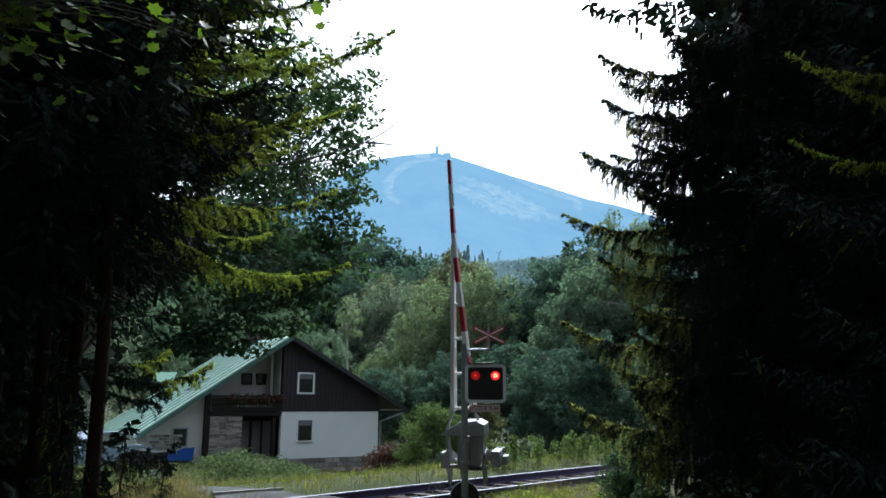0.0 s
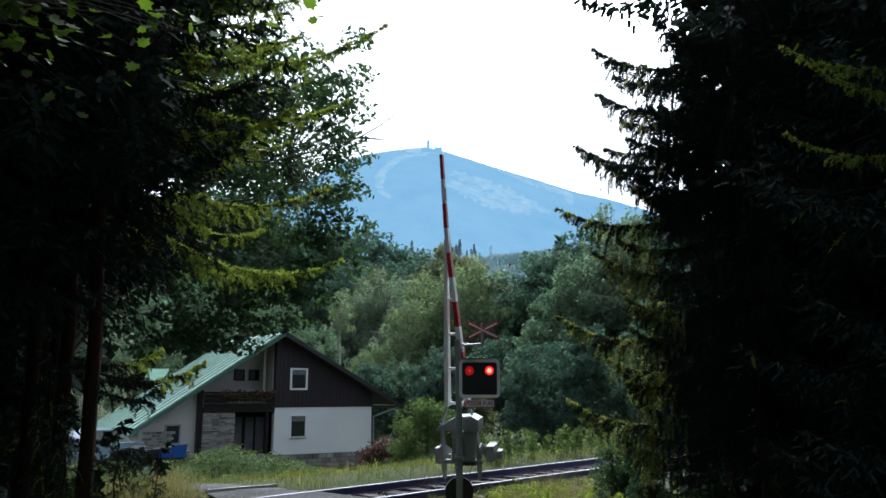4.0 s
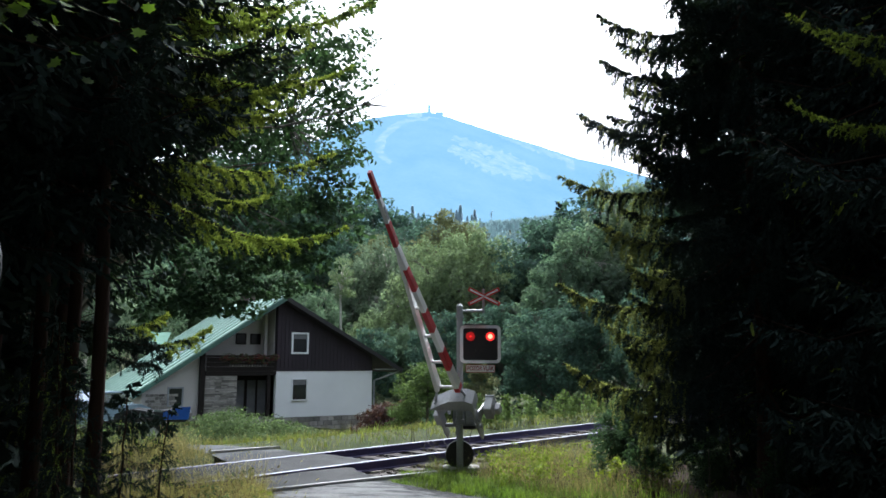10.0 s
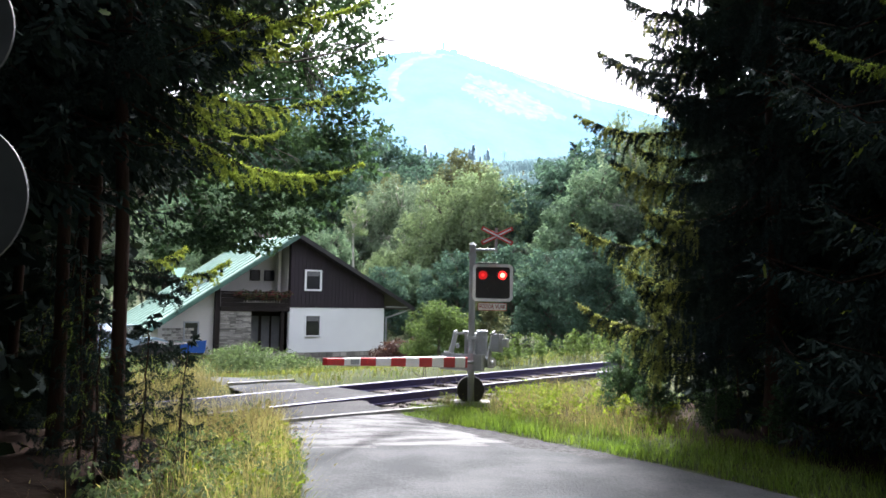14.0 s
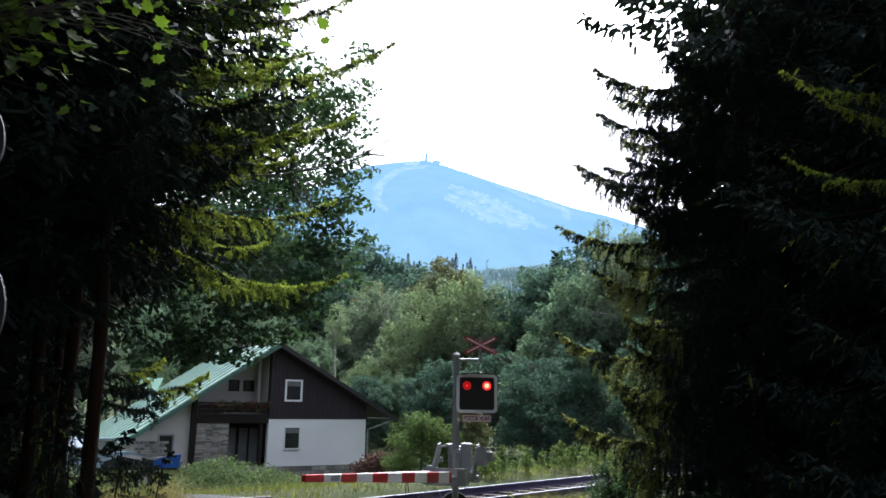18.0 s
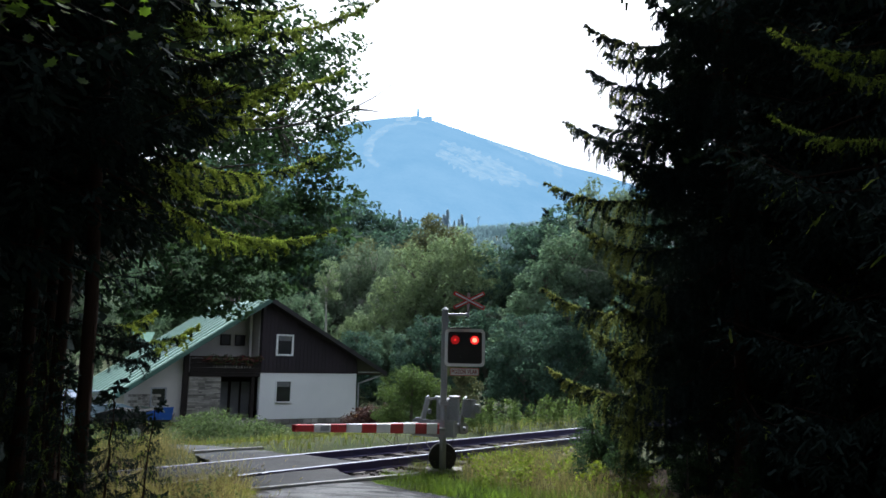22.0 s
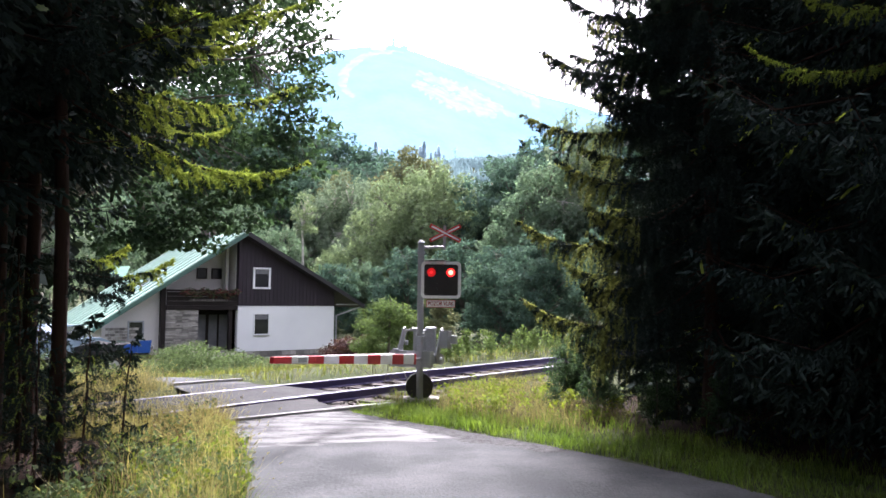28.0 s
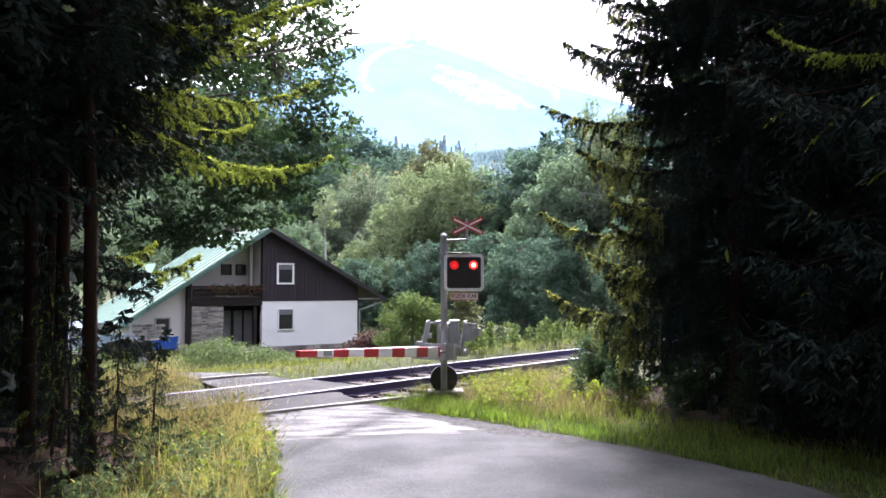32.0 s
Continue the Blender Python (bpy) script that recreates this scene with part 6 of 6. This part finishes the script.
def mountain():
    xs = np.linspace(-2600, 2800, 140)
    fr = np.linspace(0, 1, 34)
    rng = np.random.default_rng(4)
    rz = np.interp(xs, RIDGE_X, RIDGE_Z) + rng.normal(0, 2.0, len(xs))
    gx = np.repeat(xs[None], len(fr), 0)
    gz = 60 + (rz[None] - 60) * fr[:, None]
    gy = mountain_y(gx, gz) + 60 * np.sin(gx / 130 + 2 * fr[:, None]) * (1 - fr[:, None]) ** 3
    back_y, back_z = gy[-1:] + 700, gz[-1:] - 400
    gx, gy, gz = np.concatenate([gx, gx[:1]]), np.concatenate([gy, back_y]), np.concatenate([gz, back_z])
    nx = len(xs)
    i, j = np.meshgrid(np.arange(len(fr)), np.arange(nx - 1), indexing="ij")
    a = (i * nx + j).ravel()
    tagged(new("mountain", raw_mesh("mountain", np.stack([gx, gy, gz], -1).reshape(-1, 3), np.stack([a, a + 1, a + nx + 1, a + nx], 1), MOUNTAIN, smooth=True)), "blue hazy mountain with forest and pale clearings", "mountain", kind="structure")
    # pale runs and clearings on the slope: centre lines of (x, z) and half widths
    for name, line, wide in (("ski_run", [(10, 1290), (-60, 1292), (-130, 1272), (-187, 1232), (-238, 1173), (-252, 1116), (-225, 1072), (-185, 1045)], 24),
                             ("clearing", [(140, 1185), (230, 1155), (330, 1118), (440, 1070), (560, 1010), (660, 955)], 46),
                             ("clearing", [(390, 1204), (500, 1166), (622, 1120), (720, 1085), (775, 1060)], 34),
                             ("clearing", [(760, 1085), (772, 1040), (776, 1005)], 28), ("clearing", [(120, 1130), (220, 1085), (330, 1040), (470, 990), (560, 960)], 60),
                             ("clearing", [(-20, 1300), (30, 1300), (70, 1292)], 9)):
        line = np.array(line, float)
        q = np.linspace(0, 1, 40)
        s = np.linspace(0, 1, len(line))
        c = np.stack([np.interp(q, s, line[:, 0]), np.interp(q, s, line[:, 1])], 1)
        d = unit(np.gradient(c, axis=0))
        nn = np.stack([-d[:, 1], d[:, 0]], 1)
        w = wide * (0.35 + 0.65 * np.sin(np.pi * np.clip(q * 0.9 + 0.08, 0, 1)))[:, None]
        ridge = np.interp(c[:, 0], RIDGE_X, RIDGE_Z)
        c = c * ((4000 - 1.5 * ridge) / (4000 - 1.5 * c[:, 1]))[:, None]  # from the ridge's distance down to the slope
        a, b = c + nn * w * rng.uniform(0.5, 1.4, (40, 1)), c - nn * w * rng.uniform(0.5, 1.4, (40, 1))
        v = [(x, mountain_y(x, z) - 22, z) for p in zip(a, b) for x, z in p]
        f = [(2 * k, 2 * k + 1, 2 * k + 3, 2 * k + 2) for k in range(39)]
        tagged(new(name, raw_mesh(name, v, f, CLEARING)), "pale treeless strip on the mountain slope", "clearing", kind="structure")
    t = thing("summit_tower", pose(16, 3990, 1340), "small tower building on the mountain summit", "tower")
    # tower and hut glow with the mountain's haze material
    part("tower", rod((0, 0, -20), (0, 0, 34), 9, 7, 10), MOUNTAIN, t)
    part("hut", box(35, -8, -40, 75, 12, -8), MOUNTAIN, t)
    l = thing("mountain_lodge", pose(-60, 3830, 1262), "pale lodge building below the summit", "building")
    # the lodge takes the glowing clearing material; it holds no lamps
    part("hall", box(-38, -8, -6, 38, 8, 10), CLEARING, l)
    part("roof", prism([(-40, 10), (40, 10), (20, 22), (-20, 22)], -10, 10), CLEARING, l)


far_woods()
mountain()


# ---- grass and weeds ----
def verges():
    rng = np.random.default_rng(12)

    def scatter(n, x0, x1, y0, y1, ok):
        x, y = rng.uniform(x0, x1, n), rng.uniform(y0, y1, n)
        k = ok(x, y)
        return x[k], y[k]
    clump = lambda x, y: np.clip(0.75 + 0.45 * np.sin(x * 2.9 + 1.7 * np.sin(y * 2.1)) * np.sin(y * 2.5 + 1.3 * np.sin(x * 3.3)) + 0.25 * np.sin(x * 9.1 + y * 7.3), 0.3, 1.5)
    right = lambda x, y: (x > road_side(y, ROAD_R) + 0.05 + 0.12 * np.sin(y * 5) * np.sin(y * 1.7)) & (off_track(x, y) < -2.0)
    x, y = scatter(120000, -1.5, 5.2, 4.5, 14.5, right)
    k = rng.random(len(x)) < np.clip(1.8 - 0.8 * (x - road_side(y, ROAD_R)), 0.05, 1) * (0.75 + 0.25 * np.sin(x * 4.1 + 2 * np.sin(y * 2.3)) * np.sin(y * 3.7 + x))
    blades(1, x[k], y[k], land(x[k], y[k]), 0.15 * clump(x[k], y[k]), 0.0035, 1.0, GRASS, "verge_grass", "bright green verge grass beside the road")
    y = rng.uniform(-9, 4.6, 15000)
    x = np.where(rng.random(15000) < 0.5, road_side(y, ROAD_L) - rng.uniform(0.02, 1.1, 15000), road_side(y, ROAD_R) + rng.uniform(0.02, 1.4, 15000))
    k = (np.abs(x) > 0.5) & ((y < -0.5) | (y > 2.6) | (x > 1.5))
    blades(17, x[k], y[k], land(x[k], y[k]), 0.13 * clump(x[k], y[k]), 0.004, 0.9, GRASS, "roadside_grass", "short green grass along the shaded road")
    # taller seeding grass back from the road's edge and round the signal
    x, y = scatter(30000, -1.4, 3.2, 9.3, 16.5, lambda x, y: (off_track(x, y) < -1.95) & (x > road_side(y, ROAD_R) + 0.85 + 0.25 * np.sin(y * 3.1)) & ((np.abs(x - 0.55) > 0.26) | (y > 12.75)))
    k = rng.random(len(x)) < np.clip(clump(x * 0.7, y * 0.7) - 0.25, 0.05, 1)
    x, y = x[k], y[k]
    blades(2, x, y, land(x, y), 0.30 * clump(x, y), 0.0026, 0.9, GRASS_TAN, "tall_grass", "tall yellowish seeding grass along the track", 0.35, GRASS_TAN)
    x, y = scatter(70, 0.9, 3.4, 9.6, 13.4, lambda x, y: (off_track(x, y) < -2.1) & (x > road_side(y, ROAD_R) + 0.6))
    c = np.stack([x, y, land(x, y) + rng.uniform(0.1, 0.35, len(x))], 1)
    v, f = leaf_cloud(rng, c, np.full(len(c), 0.13), np.full(len(c), 45), 0.026, None)
    tagged(new("verge_weeds", raw_mesh("verge_weeds", v, f, WEED_YELLOW)), "low yellow-green leafy weeds in the verge", "weeds", kind="stuff")
    s, t = rng.uniform(-1.2, 26, 14000), rng.uniform(-2.4, -0.98, 14000)
    p = CENTRE + s[:, None] * U + t[:, None] * N
    blades(9, p[:, 0], p[:, 1], np.full(len(s), -0.10) - 0.06 * (t < -1.5), 0.17 * clump(p[:, 0], p[:, 1]), 0.0035, 1.0, MEADOW, "trackside_grass", "short grass growing over the sleeper ends")
    left = lambda x, y: (x < road_side(y, ROAD_L) - 0.02 - 0.12 * np.sin(y * 4.3) * np.sin(y * 1.3)) & (off_track(x, y) < -1.9)
    x, y = scatter(120000, -4.0, -0.7, 3.0, 13.0, left)
    k = rng.random(len(x)) < np.clip(1.5 - 1.5 * np.maximum(0, road_side(y, ROAD_L) - x - 0.25), 0.0, 1) * np.clip(clump(x * 1.3 + 1, y * 1.3), 0.35, 1)
    x, y = x[k], y[k]
    h = len(x) * 3 // 5
    q = len(x) * 5 // 6
    blades(3, x[:h], y[:h], land(x[:h], y[:h]), 0.27 * clump(x[:h], y[:h]), 0.0032, 0.9, GRASS, "bank_grass", "tall green grass on the roadside bank")
    blades(4, x[h:q], y[h:q], land(x[h:q], y[h:q]), 0.44 * clump(x[h:q], y[h:q]), 0.0020, 0.8, GRASS_DRY, "dry_bank_grass", "tall dry yellow grass with seed heads on the bank", 0.3, GRASS_DRY)
    blades(14, x[q:], y[q:], land(x[q:], y[q:]), 0.36 * clump(x[q:] + 3, y[q:]), 0.0020, 0.6, BROWN_STEM, "brown_stems", "withered brown stems on the bank", 0.5, BROWN_STEM)
    x, y = scatter(22000, -5.0, -1.6, 8.3, 12.6, left)
    blades(10, x, y, land(x, y), 0.55 * clump(x, y), 0.0025, 0.8, GRASS_DRY, "bank_end_grass", "tall dry stems at the end of the bank", 0.35, GRASS_DRY)
    x, y = scatter(26000, -9.5, -2.4, 9.8, 17.5, lambda x, y: (x < np.interp(y, [8.1, 9.95, 12.0, 13.9, 15.8, 18.0], [-1.5, -2.0, -2.7, -3.5, -4.6, -6.5]) - 0.15) & (off_track(x, y) > -2.0) & (off_track(x, y) < 4.5))
    blades(16, x, y, land(x, y), 0.42 * clump(x, y), 0.003, 0.8, GRASS_TAN, "crossing_side_grass", "tall grass where the track leaves the road", 0.3, GRASS_DRY)
    # long thin seeding stems leaning over the road's edge
    y = rng.uniform(4.5, 10.5, 420)
    x = road_side(y, ROAD_L) - rng.uniform(0.02, 0.40, 420)
    blades(15, x, y, land(x, y), 0.66, 0.0018, 0.5, GRASS_DRY, "seeding_stems", "long thin seeding stems at the road edge")
    # broad weeds on the bank
    for n, mat, size, rad, name, lab, y0, x0 in ((260, WEED, 0.024, 0.12, "bank_weeds", "leafy nettles and weeds on the bank", 4.6, -2.3), (110, WEED_YELLOW, 0.026, 0.12, "yellow_weeds", "sunlit yellow-green leafy weeds on the bank", 5.6, -1.9)):
        x, y = scatter(n, x0, -0.9, y0, 10.0, left)
        c = np.stack([x, y, land(x, y) + rng.uniform(0.05, 0.38, len(x))], 1)
        v, f = leaf_cloud(rng, c, np.full(len(c), rad) * rng.uniform(0.6, 1.2, len(c)), np.full(len(c), 30), size, None)
        tagged(new(name, raw_mesh(name, v, f, mat)), lab, "weeds", kind="stuff")
    # cut branches beside the track, and leafy stalks past it
    sticks = []
    for _ in range(26):
        a = np.array([rng.uniform(-0.3, 0.9), rng.uniform(15.9, 16.6), 0.0])
        a[2] = land(a[0], a[1]) + 0.02
        d = unit(np.array([rng.uniform(-1, 1), rng.uniform(-0.5, 0.5), rng.uniform(0.15, 1.0)])) * rng.uniform(0.4, 0.9)
        sticks.append((a + d * np.linspace(0, 1, 4)[:, None] + rng.normal(0, 0.03, (4, 3)) * np.array([[0], [1], [1], [1]]), np.linspace(0.013, 0.005, 4)))
    tagged(new("cut_branches", raw_mesh("cut_branches", *tubes(sticks, 5), BARK_GREY)), "heap of bare grey cut branches beside the track", "branches", kind="stuff")
    x = rng.uniform(1.4, 8.0, 55)
    y = CENTRE[1] + x * 1.055 + rng.uniform(2.9, 4.6, 55)
    hh = rng.uniform(0.3, 0.85, 55)
    stalks = [(np.array([[a, b, land(a, b)], [a + 0.04, b, land(a, b) + c * 0.6], [a + rng.normal(0, 0.08), b, land(a, b) + c]]), np.array([0.010, 0.007, 0.004])) for a, b, c in zip(x, y, hh)]
    tagged(new("weed_stalks", raw_mesh("weed_stalks", *tubes(stalks, 4), WEED)), "upright stalks of tall weeds", "weeds", kind="stuff")
    c = np.concatenate([np.stack([x + rng.normal(0, 0.05, 55), y, land(x, y) + hh * fr], 1) for fr in (0.45, 0.7, 0.92)])
    v, f = leaf_cloud(rng, c, np.full(len(c), 0.15), np.full(len(c), 26), 0.045, None)
    tagged(new("stalk_leaves", raw_mesh("stalk_leaves", v, f, BUSH_LEAF)), "light green leaves of tall weeds past the track", "weeds", kind="stuff")
    # meadow past the track
    past = lambda x, y: (off_track(x, y) > 1.7) & ((x > np.interp(y, [15.6, 16.6, 18.3, 20.4], [-2.95, -5.0, -9.3, -17.7])) | (y > 26))
    x, y = scatter(34000, -14, 12, 15, 37, past)
    blades(5, x, y, land(x, y), 0.18 * clump(x * 0.6, y * 0.6), 0.008, 0.8, MEADOW, "meadow_grass", "uncut green meadow grass beyond the track")
    x, y = scatter(14000, -14, 12, 15, 36, past)
    blades(6, x, y, land(x, y), 0.25 * clump(x * 0.8 + 2, y * 0.8), 0.0035, 0.8, GRASS_TAN, "meadow_seed_grass", "seeding yellow grass in the meadow", 0.4, GRASS_TAN)
    x, y = scatter(1100, -13, 14, 17, 35, lambda x, y: past(x, y) & (off_track(x, y) > 11))
    x2, y2 = rng.uniform(-8.6, -2.4, 420), rng.uniform(29.0, 32.0, 420)
    x3 = rng.uniform(1.2, 13.0, 80)
    y3 = CENTRE[1] + (x3 - CENTRE[0]) * 1.055 + rng.uniform(3.6, 7.0, 80)
    x, y, tall = np.r_[x, x3, x2], np.r_[y, y3, y2], np.r_[np.full(len(x), 0.5), 0.35 + 0.2 * np.sin(x3 * 2.3) + 0.15 * np.sin(x3 * 5.1), np.interp(x2, [-8.6, -7.6, -6.0, -4.5, -2.4], [0.8, 1.15, 0.95, 0.7, 0.3])]
    c = np.stack([x, y, land(x, y) + tall * rng.uniform(0.1, 1.0, len(x))], 1)
    v, f = leaf_cloud(rng, c, np.full(len(c), 0.26), np.full(len(c), 22), 0.058, None)
    tagged(new("meadow_weeds", raw_mesh("meadow_weeds", v, f, WEED)), "tall leafy weeds and nettles in the meadow", "weeds", kind="stuff")


verges()


# ---- what moves ----
def motions():
    boom_up = [(0, 79.7), (6, 79.5), (8.0, 79.2), (8.3, 77), (8.5, 74.2), (8.75, 68.5), (9.0, 61), (9.5, 51.3), (10.0, 43.1), (10.5, 35.3), (11.0, 28.3), (11.5, 21.8), (12.0, 15.7), (12.5, 10.1), (13.0, 5.9), (13.4, 4.3), (14.0, 3.9), (32.0, 3.9)]
    walk(BOOM, [(t, pose(*PIVOT, 0, -a, BOOM_YAW)) for t, a in boom_up])

    # the lamps flash in turn, once a second each
    for lamp, x in LAMPS:
        turn = 0 if x > 0 else 180
        rows = [(0.0, turn)]
        for half in range(1, 65):
            t = half / 2 - 0.03
            for step in (3, 2, 1, 0):
                rows.append((t - 0.034 * step, turn + 180 - 60 * step))
            turn += 180
        rows.append((32.0, turn))
        walk(lamp, [(t, pose(x, -0.15, 0.13, 0, 0, a)) for t, a in rows])


motions()
